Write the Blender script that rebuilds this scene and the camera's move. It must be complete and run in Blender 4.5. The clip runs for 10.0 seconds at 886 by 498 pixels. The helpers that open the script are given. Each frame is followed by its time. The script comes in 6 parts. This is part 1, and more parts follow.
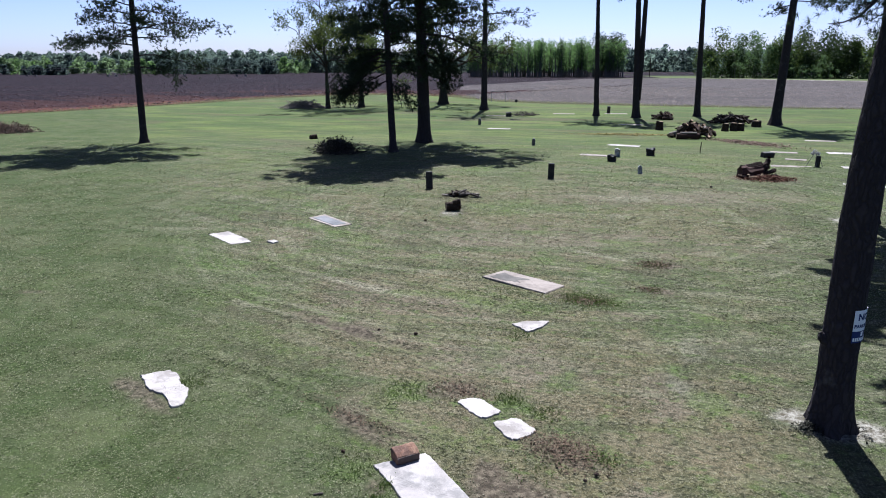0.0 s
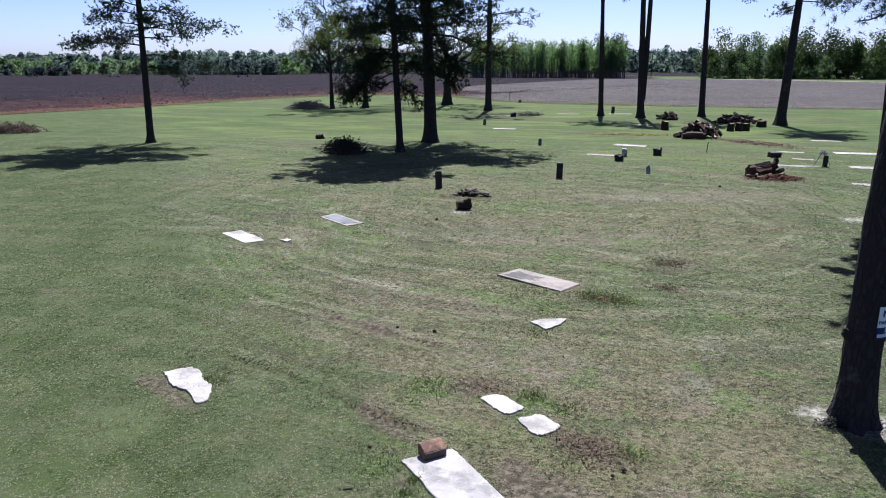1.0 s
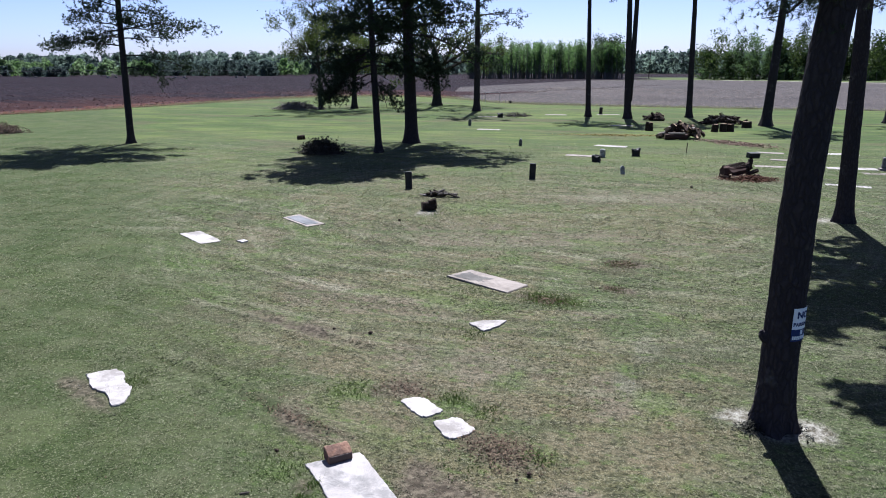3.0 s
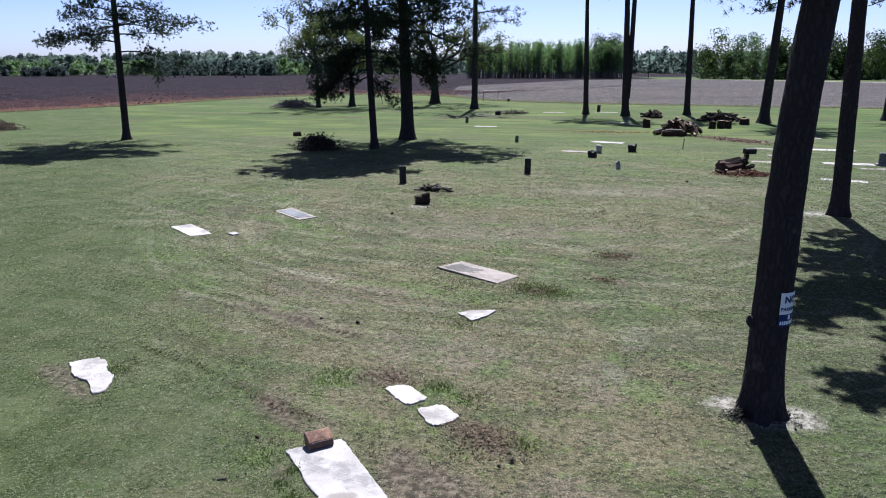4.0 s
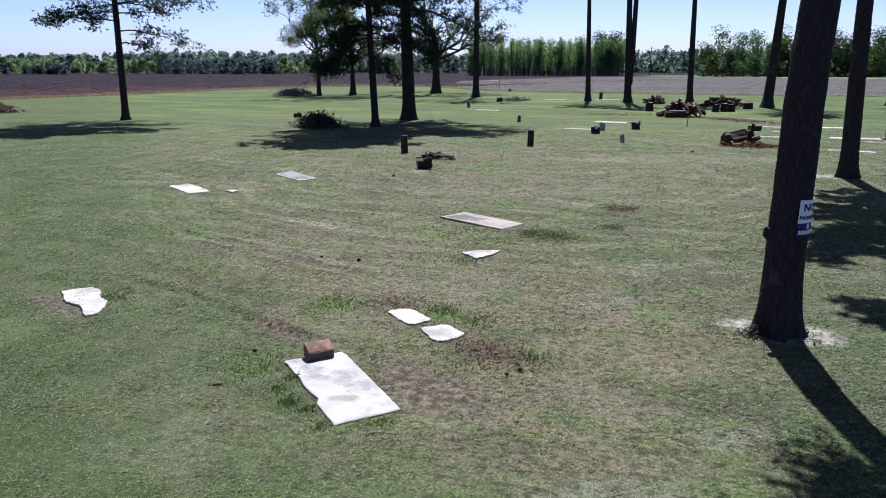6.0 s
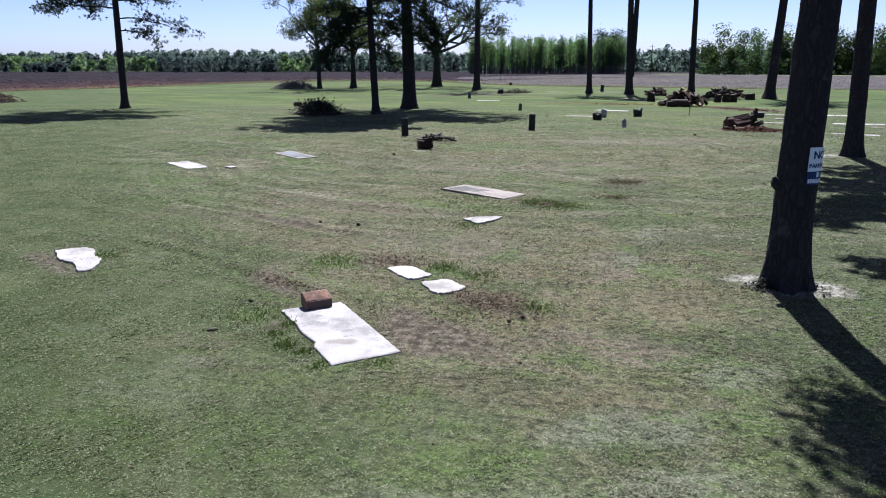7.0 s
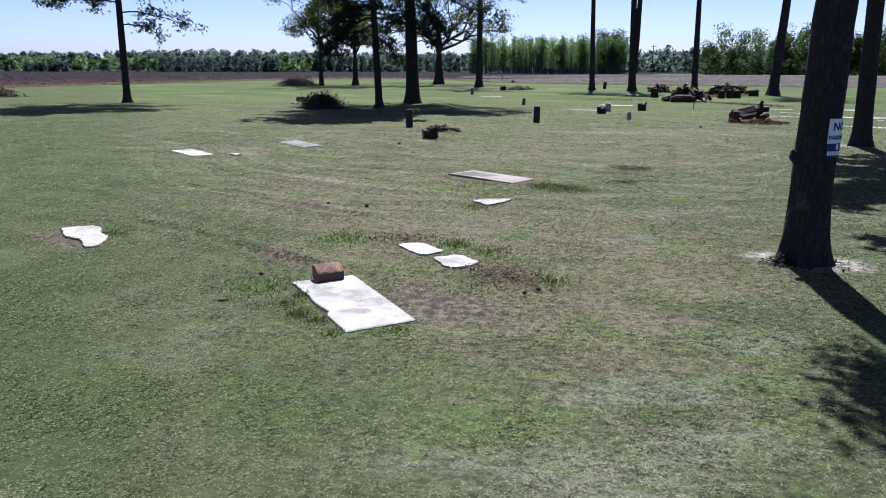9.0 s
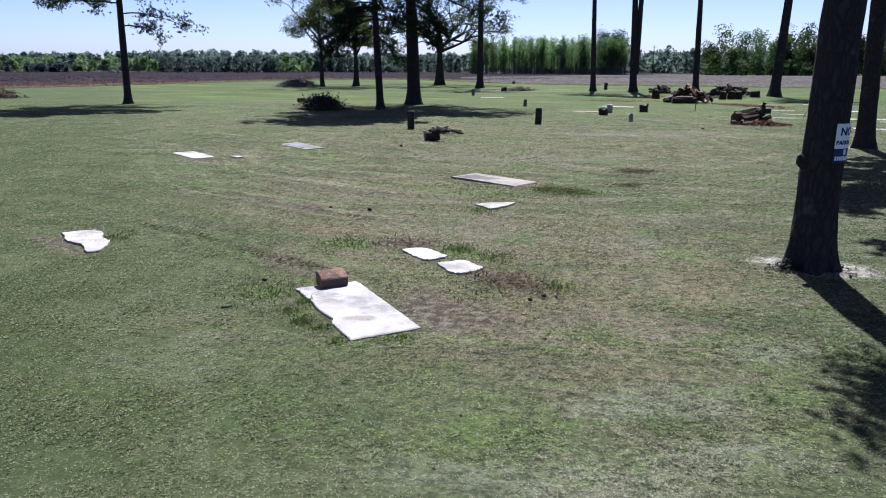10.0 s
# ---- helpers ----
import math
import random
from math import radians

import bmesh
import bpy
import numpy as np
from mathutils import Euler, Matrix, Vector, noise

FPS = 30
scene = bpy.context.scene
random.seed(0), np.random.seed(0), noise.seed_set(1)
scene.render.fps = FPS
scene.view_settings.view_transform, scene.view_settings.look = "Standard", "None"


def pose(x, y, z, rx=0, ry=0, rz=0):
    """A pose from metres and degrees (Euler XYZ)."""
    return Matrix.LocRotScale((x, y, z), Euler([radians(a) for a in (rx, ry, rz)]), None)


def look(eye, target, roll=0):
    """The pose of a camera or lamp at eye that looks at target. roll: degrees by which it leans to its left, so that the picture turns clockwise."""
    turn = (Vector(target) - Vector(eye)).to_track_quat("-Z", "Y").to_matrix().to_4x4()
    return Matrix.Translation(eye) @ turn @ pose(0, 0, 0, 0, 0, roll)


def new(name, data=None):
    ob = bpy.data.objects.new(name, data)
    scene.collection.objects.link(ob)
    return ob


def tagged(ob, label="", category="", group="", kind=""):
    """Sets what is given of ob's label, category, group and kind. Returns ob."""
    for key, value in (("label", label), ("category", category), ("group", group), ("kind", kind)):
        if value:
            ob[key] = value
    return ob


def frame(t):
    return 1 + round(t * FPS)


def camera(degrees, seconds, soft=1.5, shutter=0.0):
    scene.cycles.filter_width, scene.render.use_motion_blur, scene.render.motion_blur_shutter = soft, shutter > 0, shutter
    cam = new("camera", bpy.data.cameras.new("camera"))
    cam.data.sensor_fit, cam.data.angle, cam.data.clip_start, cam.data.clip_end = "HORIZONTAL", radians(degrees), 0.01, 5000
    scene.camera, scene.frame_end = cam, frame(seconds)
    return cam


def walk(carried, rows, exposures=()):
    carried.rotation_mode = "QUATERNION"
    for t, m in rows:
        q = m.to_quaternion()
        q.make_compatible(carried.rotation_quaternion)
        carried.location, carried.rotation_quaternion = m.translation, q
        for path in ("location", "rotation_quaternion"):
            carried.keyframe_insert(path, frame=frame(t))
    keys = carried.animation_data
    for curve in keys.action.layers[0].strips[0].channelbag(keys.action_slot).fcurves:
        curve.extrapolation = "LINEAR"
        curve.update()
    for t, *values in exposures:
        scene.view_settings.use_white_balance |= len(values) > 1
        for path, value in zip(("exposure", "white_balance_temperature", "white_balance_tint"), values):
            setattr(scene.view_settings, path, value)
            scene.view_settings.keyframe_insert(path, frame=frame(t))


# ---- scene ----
cam = camera(64.0, 10.0, 1.0)
PATH = [
    (0, (0.284, -0.208, 5.191), (0.087, 1.713, 4.668), -0.1),
    (0.5, (0.053, -0.284, 5.169), (-0.146, 1.636, 4.647), -0.1),
    (1, (-0.058, -0.304, 5.148), (-0.257, 1.617, 4.627), -0.1),
    (1.5, (-0.016, -0.263, 5.103), (-0.216, 1.658, 4.583), -0.1),
    (2, (0.385, -0.18, 5.072), (0.185, 1.741, 4.553), -0.1),
    (2.5, (0.745, -0.117, 5.079), (0.545, 1.804, 4.56), -0.1),
    (3, (1.168, -0.042, 5.105), (0.967, 1.879, 4.587), -0.1),
    (4.5, (1.397, 0.067, 4.621), (1.196, 1.988, 4.104), -0.1),
    (5, (1.349, 0.077, 4.336), (1.148, 1.999, 3.82), -0.1),
    (5.5, (1.331, 0.07, 3.977), (1.129, 1.992, 3.462), -0.1),
    (7, (1.317, 0.117, 2.925), (1.113, 2.038, 2.409), 0.0),
    (7.5, (1.319, 0.141, 2.672), (1.114, 2.063, 2.156), -0.0),
    (8, (1.291, 0.158, 2.524), (1.087, 2.08, 2.008), 0.0),
    (8.5, (1.227, 0.156, 2.533), (1.022, 2.078, 2.017), 0.0),
    (9, (1.152, 0.143, 2.555), (0.947, 2.065, 2.041), 0.1),
    (9.5, (1.119, 0.139, 2.583), (0.913, 2.061, 2.07), 0.0),
    (10, (1.094, 0.215, 2.603), (0.888, 2.137, 2.09), 0.1),
]
walk(cam, [(t, look(eye, target, roll)) for t, eye, target, roll in PATH], [(0, 1.36, 5700, 13), (10, 1.36, 5700, 13)])

# ---------------------------------------------------------------- light
SUN_EL, SUN_AZ = radians(60), radians(-3)   # the sun stands ahead of the camera, high
world = bpy.data.worlds.new("world")
scene.world = world
world.use_nodes = True
wn = world.node_tree.nodes
sky = wn.new("ShaderNodeTexSky")
sky.sky_type = "NISHITA"
sky.sun_disc = False
sky.sun_elevation = SUN_EL
sky.sun_rotation = -SUN_AZ
sky.air_density, sky.dust_density, sky.ozone_density = 0.5, 0.7, 2.0
wn["Background"].inputs["Strength"].default_value = 0.057
cool = wn.new("ShaderNodeMix")
cool.data_type, cool.blend_type = "RGBA", "MULTIPLY"
cool.inputs[0].default_value = 1.0
cool.inputs[7].default_value = (1.02, 0.97, 1.06, 1)
world.node_tree.links.new(sky.outputs[0], cool.inputs[6])
world.node_tree.links.new(cool.outputs[2], wn["Background"].inputs["Color"])
sun = new("sun", bpy.data.lights.new("sun", "SUN"))
sun.data.energy, sun.data.angle, sun.data.color = 5.0, radians(0.55), (1.0, 0.97, 0.92)
sun_way = Vector((-math.sin(SUN_AZ) * math.cos(SUN_EL), math.cos(SUN_AZ) * math.cos(SUN_EL), math.sin(SUN_EL)))
sun.matrix_world = Matrix.Translation((0, 0, 60)) @ (-sun_way).to_track_quat("-Z", "Y").to_matrix().to_4x4()


# ---------------------------------------------------------------- material helpers
class Mat:
    """A small builder for node materials."""

    def __init__(self, name, rough=0.9, spec=0.2):
        self.m = bpy.data.materials.new(name)
        self.m.use_nodes = True
        self.t = self.m.node_tree
        self.b = self.t.nodes["Principled BSDF"]
        self.b.inputs["Roughness"].default_value = rough
        self.b.inputs["Specular IOR Level"].default_value = spec
        self.pos = self.node("ShaderNodeNewGeometry")
        self.at = self.pos.outputs["Position"]

    def node(self, kind):
        return self.t.nodes.new(kind)

    def link(self, a, b):
        self.t.links.new(a, b)

    def put(self, sock, v):
        if hasattr(v, "is_output"):
            self.link(v, sock)
        elif isinstance(v, (tuple, list)) and len(v) == 3 and sock.type == "RGBA":
            sock.default_value = (*v, 1)
        else:
            sock.default_value = v

    def mapped(self, scale=(1, 1, 1), turn=0.0, shift=(0, 0, 0), src=None):
        n = self.node("ShaderNodeMapping")
        self.link(src or self.at, n.inputs[0])
        n.vector_type = "TEXTURE"
        n.inputs["Scale"].default_value = tuple(1 / v for v in scale)
        n.inputs["Rotation"].default_value = (0, 0, radians(-turn))
        n.inputs["Location"].default_value = shift
        return n.outputs[0]

    def noise(self, scale, detail=4.0, rough=0.6, vec=None, distort=0.0):
        n = self.node("ShaderNodeTexNoise")
        self.link(vec or self.at, n.inputs["Vector"])
        n.inputs["Scale"].default_value = scale
        n.inputs["Detail"].default_value = detail
        n.inputs["Roughness"].default_value = rough
        n.inputs["Distortion"].default_value = distort
        return n.outputs[0]

    def voronoi(self, scale, vec=None, feature="F1", out="Distance"):
        n = self.node("ShaderNodeTexVoronoi")
        n.feature = feature
        self.link(vec or self.at, n.inputs["Vector"])
        n.inputs["Scale"].default_value = scale
        return n.outputs[out]

    def ramp(self, v, lo, hi, a=0.0, b=1.0):
        n = self.node("ShaderNodeMapRange")
        n.interpolation_type = "SMOOTHSTEP"
        self.put(n.inputs[0], v)
        for i, x in enumerate((lo, hi, a, b)):
            n.inputs[i + 1].default_value = x
        return n.outputs[0]

    def mix(self, f, a, b, how="MIX"):
        n = self.node("ShaderNodeMix")
        n.data_type = "RGBA"
        n.blend_type = how
        self.put(n.inputs[0], f)
        self.put(n.inputs[6], a)
        self.put(n.inputs[7], b)
        return n.outputs[2]

    def math(self, how, a, b=0.0):
        n = self.node("ShaderNodeMath")
        n.operation = how
        self.put(n.inputs[0], a)
        self.put(n.inputs[1], b)
        return n.outputs[0]

    def island(self):
        return self.pos.outputs["Random Per Island"]

    def each(self):
        return self.node("ShaderNodeObjectInfo").outputs["Random"]

    def bump(self, h, strength=0.4, dist=0.02, before=None):
        n = self.node("ShaderNodeBump")
        n.inputs["Strength"].default_value = strength
        n.inputs["Distance"].default_value = dist
        self.link(h, n.inputs["Height"])
        if before is not None:
            self.link(before, n.inputs["Normal"])
        return n.outputs[0]

    def done(self, color, normal=None, rough=None):
        self.put(self.b.inputs["Base Color"], color)
        if normal is not None:
            self.link(normal, self.b.inputs["Normal"])
        if rough is not None:
            self.put(self.b.inputs["Roughness"], rough)
        return self.m

    def leafy(self, color, glow, share=0.45):
        """A thin leaf: part of the light comes through it."""
        self.put(self.b.inputs["Base Color"], color)
        tr = self.node("ShaderNodeBsdfTranslucent")
        self.put(tr.inputs["Color"], glow)
        mx = self.node("ShaderNodeMixShader")
        mx.inputs[0].default_value = share
        self.link(self.b.outputs[0], mx.inputs[1])
        self.link(tr.outputs[0], mx.inputs[2])
        self.link(mx.outputs[0], self.t.nodes["Material Output"].inputs["Surface"])
        return self.m


# worn and bare places of the lawn: x, y, half-length, half-width, turn in degrees
SANDY = [(4.55, 9.72, 0.36, 0.36, 0), (4.85, 9.4, 0.5, 0.24, -10), (5.35, 9.5, 0.26, 0.3, 0), (11.3, 23.5, 0.75, 0.4, 0), (-1.85, 23.8, 0.5, 0.26, 0)]
BARE = [(-0.6, 10.2, 0.5, 0.26, 10), (1.0, 8.55, 0.7, 0.42, -30), (-2.0, 9.0, 0.6, 0.22, -45), (-3.1, 12.72, 0.75, 0.2, -24),
        (0.25, 7.5, 0.7, 0.3, -55), (0.5, 7.2, 0.5, 0.4, -30), (4.0, 17.72, 0.55, 0.36, 0), (3.55, 15.66, 0.32, 0.2, 0), (1.5, 15.0, 0.35, 0.2, -20),
        (-5.8, 9.8, 0.5, 0.22, -35), (-5.1, 9.25, 0.5, 0.2, -45), (-1.6, 23.9, 0.75, 0.45, 0), (11.2, 31.8, 1.4, 0.6, 0),
        (-1.35, 7.45, 0.4, 0.12, -55), (-10.7, 14.2, 0.35, 0.16, 0)]

# thin, brownish turf round the graves and along the mower's turns
WORN = [(0.5, 7.2, 1.3, 0.7, -25), (1.9, 7.4, 1.2, 0.35, 5), (-1.9, 9.3, 1.2, 0.5, -40), (-1.6, 14.2, 2.4, 0.8, -20), (0.8, 20.5, 5.0, 1.6, -4), (2.7, 10.4, 0.6, 1.1, 0), (-2.0, 6.75, 0.9, 0.4, 5),
        (-3.2, 12.9, 2.2, 0.4, -30), (2.9, 7.1, 0.9, 0.4, 10), (6.5, 27.0, 6.0, 2.0, 4), (-9.5, 46.0, 5.0, 2.2, 0), (2.65, 13.9, 0.7, 0.4, 0), (0.3, 11.4, 1.6, 0.8, -10)]

# yellow-brown turf in the middle of the lawn
DUN = [(-0.6, 14.0, 4.2, 3.4, -20), (0.5, 24.0, 5.0, 5.0, 0), (5.5, 24.0, 4.0, 4.5, 0), (1.2, 7.6, 2.4, 1.6, 0), (2.4, 11.0, 1.6, 2.4, 0)]

# pale dry thatch
THATCH = [(2.35, 5.45, 0.7, 0.3, 15), (1.3, 4.1, 0.9, 0.35, 0), (2.6, 4.75, 0.6, 0.3, 20), (0.5, 4.3, 0.7, 0.25, 0), (-2.1, 5.9, 0.6, 0.5, 0), (-3.7, 7.0, 0.6, 0.3, 0), (3.55, 12.2, 0.25, 0.9, -10),
          (3.0, 10.9, 0.16, 0.5, 0), (-1.6, 3.75, 0.6, 0.25, 0), (3.3, 6.55, 0.5, 0.22, 20)]

# fresh green growth
LUSH = [(-0.75, 5.2, 0.35, 0.22, 0), (-0.45, 4.8, 0.3, 0.15, 0), (1.0, 4.8, 0.35, 0.18, 0), (3.2, 5.65, 0.35, 0.2, 0), (-1.75, 7.75, 0.35, 0.3, 0), (-1.3, 10.1, 0.55, 0.35, 0), (3.45, 10.1, 0.35, 0.35, 0),
        (2.1, 14.75, 0.7, 0.4, 0), (1.5, 8.5, 0.35, 0.3, 0), (0.55, 9.6, 0.6, 0.2, -35), (0.4, 14.3, 0.9, 0.5, 0), (-7.5, 17.0, 1.6, 0.8, -20), (-9.2, 24.0, 2.0, 1.0, 0), (-5.5, 8.2, 0.9, 0.5, 0), (0.3, 24.6, 2.4, 1.2, 0)]

DARK_TURF = [(4.6, 12.1, 0.8, 0.5, -10), (4.3, 11.8, 0.7, 0.3, 0), (-7.9, 11.3, 0.7, 0.4, 0), (-10.9, 15.0, 0.5, 0.25, 0), (-7.4, 18.9, 0.9, 0.25, -20), (1.9, 14.6, 0.5, 0.3, 0)]

# pale lines and dark ruts that the mower's wheels left
PALE_TRACKS = [(-3.2, 15.35, 1.7, 0.13, -29), (-5.2, 13.75, 1.1, 0.12, -27), (-12.5, 20.4, 4.5, 0.16, 4), (-11.5, 22.9, 3.6, 0.14, -35), (3.6, 27.0, 3.5, 0.14, -6), (4.2, 23.5, 3.0, 0.1, -12), (2.6, 18.6, 1.6, 0.07, -35), (-9.0, 25.0, 3.0, 0.14, -32)]
RUTS = [(-2.75, 9.75, 1.3, 0.13, -41), (-3.3, 12.75, 1.1, 0.13, -28), (-1.6, 12.5, 1.1, 0.09, -6), (-2.0, 8.85, 0.65, 0.24, -48), (-4.6, 12.9, 1.4, 0.09, -32)]


def value_noise(x, y, scale, seed, octaves=4):
    """Smooth random values about 0.5, by place."""
    rng = np.random.default_rng(seed)
    total, norm, amp = np.zeros(len(x)), 0.0, 1.0
    for o in range(octaves):
        grid = rng.random((256, 256))
        u, v = x * scale * 2 ** o + 37.7 * o + 500, y * scale * 2 ** o + 11.3 * o + 500
        i, j = np.floor(u).astype(int), np.floor(v).astype(int)
        f, g = u - i, v - j
        f, g = f * f * (3 - 2 * f), g * g * (3 - 2 * g)
        i0, j0, i1, j1 = i % 256, j % 256, (i + 1) % 256, (j + 1) % 256
        total += amp * ((grid[i0, j0] * (1 - f) + grid[i1, j0] * f) * (1 - g) + (grid[i0, j1] * (1 - f) + grid[i1, j1] * f) * g)
        norm += amp
        amp *= 0.6
    return total / norm


def spot_mask(x, y, places, fray):
    """1 on the given ellipses, with frayed edges."""
    out = np.zeros(len(x))
    for px, py, a, b, turn in places:
        c, s = math.cos(radians(turn)), math.sin(radians(turn))
        u, v = ((x - px) * c + (y - py) * s) / a, (-(x - px) * s + (y - py) * c) / b
        t = ((1.3 - np.sqrt(u * u + v * v) - fray) / 0.8).clip(0, 1)
        out = np.maximum(out, t * t * (3 - 2 * t))
    return out


def mark_turf(me, x, y):
    """Writes where the turf is worn, bare, sandy, lush or rutted, by place, for the lawn's materials."""
    fray = (value_noise(x, y, 1.6, 5) - 0.5) * 2.2
    groups = (("turf_a", (SANDY, BARE, RUTS)), ("turf_b", (WORN, THATCH, LUSH)), ("turf_c", (DUN, DARK_TURF, PALE_TRACKS)))
    for name, kinds in groups:
        col = np.ones((len(x), 4), np.float32)
        for i, places in enumerate(kinds):
            col[:, i] = spot_mask(x, y, places, fray)
        me.attributes.new(name, "FLOAT_COLOR", "POINT").data.foreach_set("color", col.ravel())


def lawn_color(k, bright=1.0):
    """The lawn's colour by place: green, olive and straw, with streaks left by the mower."""
    g = lambda r, gr, b: (bright * r * 0.96, bright * gr, bright * b * 0.96)
    sep = k.node("ShaderNodeSeparateXYZ")
    k.link(k.at, sep.inputs[0])
    X, Y = sep.outputs["X"], sep.outputs["Y"]
    noisy = lambda scale, detail, lo, hi, a, b, shift=(0, 0, 0), turn=0, stretch=(1, 1, 1), warp=0.0: k.ramp(
        k.noise(scale, detail, 0.65, vec=k.mapped(stretch, turn, shift), distort=warp), lo, hi, a, b)
    side = lambda kx, ky, off, lo, hi, wild: k.ramp(
        k.math("ADD", k.math("ADD", k.math("MULTIPLY", X, kx), k.math("MULTIPLY", Y, ky)), k.math("MULTIPLY", k.math("SUBTRACT", big, off), wild)), lo, hi)
    big = k.noise(0.22, 4, 0.6)
    mask = {}
    for name in ("turf_a", "turf_b", "turf_c"):
        at = k.node("ShaderNodeAttribute")
        at.attribute_name = name
        split = k.node("ShaderNodeSeparateColor")
        k.link(at.outputs["Color"], split.inputs[0])
        mask[name] = split.outputs
    green, olive, straw = g(0.072, 0.092, 0.036), g(0.118, 0.114, 0.060), g(0.235, 0.212, 0.150)
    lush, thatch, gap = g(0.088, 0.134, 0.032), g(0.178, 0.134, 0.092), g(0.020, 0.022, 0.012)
    deep, dun = g(0.043, 0.060, 0.022), g(0.158, 0.124, 0.074)
    c = k.mix(k.ramp(big, 0.40, 0.58), green, olive)
    # worn thatch, green growth
    c = k.mix(noisy(0.4, 6, 0.46, 0.60, 0.0, 0.75, (2, 8, 5), 20, (0.5, 1, 1)), c, thatch)
    c = k.mix(noisy(0.9, 5, 0.50, 0.64, 0.0, 0.75, (3, 1, 2)), c, green)
    c = k.mix(noisy(0.8, 6, 0.53, 0.66, 0.0, 0.85, (9, 4, 2)), c, lush)
    c = k.mix(noisy(2.4, 4, 0.54, 0.68, 0.0, 0.5, (1, 14, 2)), c, thatch)
    c = k.mix(k.math("MULTIPLY", mask["turf_c"][0], 0.7), c, dun)
    # lens falloff is put into the turf colour, with greener turf towards the ploughed field; weaker beyond the near
    # pine
    left = side(1.0, 0.6, 0.5, 5.2, -0.4, 5.0)
    right = side(1.0, -0.33, 0.5, 0.2, 2.6, 2.5)
    c = k.mix(k.math("MULTIPLY", left, 0.85), c, k.mix(noisy(1.3, 5, 0.42, 0.6, 0.0, 1.0, (4, 9, 3)), deep, g(0.074, 0.084, 0.050)))
    c = k.mix(k.math("MULTIPLY", right, 0.7), c, g(0.058, 0.072, 0.032))
    c = k.mix(k.math("MULTIPLY", mask["turf_b"][0], 0.8), c, k.mix(k.noise(5, 5, 0.7), g(0.120, 0.090, 0.066), g(0.205, 0.160, 0.122)))
    c = k.mix(k.math("MULTIPLY", mask["turf_b"][1], 0.58), c, k.mix(k.noise(6, 5, 0.7), g(0.16, 0.152, 0.108), g(0.25, 0.238, 0.19)))
    c = k.mix(k.math("MULTIPLY", mask["turf_b"][2], 0.7), c, lush)
    c = k.mix(k.math("MULTIPLY", mask["turf_c"][1], 0.6), c, g(0.040, 0.050, 0.026))
    # pale and dark arcs left by the mower, round a point in the lawn
    away = k.node("ShaderNodeVectorMath")
    away.operation = "SUBTRACT"
    k.link(k.at, away.inputs[0])
    away.inputs[1].default_value = (2.3, 24.0, 0)
    parts = k.node("ShaderNodeSeparateXYZ")
    k.link(away.outputs[0], parts.inputs[0])
    reach = k.math("SQRT", k.math("ADD", k.math("MULTIPLY", parts.outputs[0], parts.outputs[0]), k.math("MULTIPLY", parts.outputs[1], parts.outputs[1])))
    arc = k.node("ShaderNodeCombineXYZ")
    k.link(k.math("MULTIPLY", k.math("ARCTAN2", parts.outputs[0], parts.outputs[1]), 2.2), arc.inputs[0])
    k.link(k.math("MULTIPLY", reach, 2.3), arc.inputs[1])
    calm = k.ramp(Y, 8, 15, 0.3, 1.0)
    swath = k.noise(1.0, 6, 0.66, vec=arc.outputs[0], distort=0.9)
    c = k.mix(k.math("MULTIPLY", k.ramp(swath, 0.52, 0.64, 0.0, 0.62), calm), c, straw)
    c = k.mix(k.math("MULTIPLY", k.ramp(swath, 0.48, 0.35, 0.0, 0.62), calm), c, g(0.044, 0.052, 0.022))
    # straight courses that run down across the lawn on one side, level on the other; ruts
    west = k.math("MULTIPLY", calm, k.ramp(k.math("ADD", X, k.math("MULTIPLY", Y, 0.05)), 2.5, -1.5))
    along = k.noise(1.0, 5, 0.6, vec=k.mapped((0.10, 2.6, 1), 24, (3, 5, 0)), distort=1.0)
    c = k.mix(k.math("MULTIPLY", k.ramp(along, 0.54, 0.66), k.math("MULTIPLY", west, 0.5)), c, straw)
    c = k.mix(k.math("MULTIPLY", k.ramp(along, 0.45, 0.34), k.math("MULTIPLY", west, 0.5)), c, g(0.046, 0.050, 0.026))
    c = k.mix(k.math("MULTIPLY", calm, noisy(1.0, 4, 0.53, 0.65, 0.0, 0.42, (3, 5, 0), 12, (0.10, 3.0, 1), 0.9)), c, straw)
    c = k.mix(k.math("MULTIPLY", calm, noisy(1.0, 5, 0.52, 0.64, 0.0, 0.6, (7, 2, 0), -4, (0.10, 1.8, 1), 0.8)), c, green)
    c = k.mix(k.math("MULTIPLY", calm, noisy(1.0, 4, 0.57, 0.66, 0.0, 0.6, (1, 3, 0), 33, (0.12, 2.4, 1), 0.4)), c, g(0.050, 0.042, 0.026))
    c = k.mix(k.math("MULTIPLY", mask["turf_c"][2], 0.85), c, g(0.25, 0.222, 0.165))
    c = k.mix(k.math("MULTIPLY", mask["turf_a"][2], 0.92), c, k.mix(k.ramp(k.noise(11, 5, 0.7), 0.42, 0.6), g(0.040, 0.032, 0.022), g(0.13, 0.102, 0.074)))
    far = k.ramp(k.math("ADD", Y, k.math("MULTIPLY", big, 30)), 36, 72)
    c = k.mix(noisy(0.55, 6, 0.54, 0.66, 0.0, 0.6, (12, 3, 1), 10, (0.6, 1, 1), 0.6), c, g(0.096, 0.130, 0.034))
    c = k.mix(noisy(0.7, 6, 0.54, 0.66, 0.0, 0.55, (2, 13, 6), 14, (0.5, 1, 1), 0.8), c, g(0.052, 0.050, 0.028))
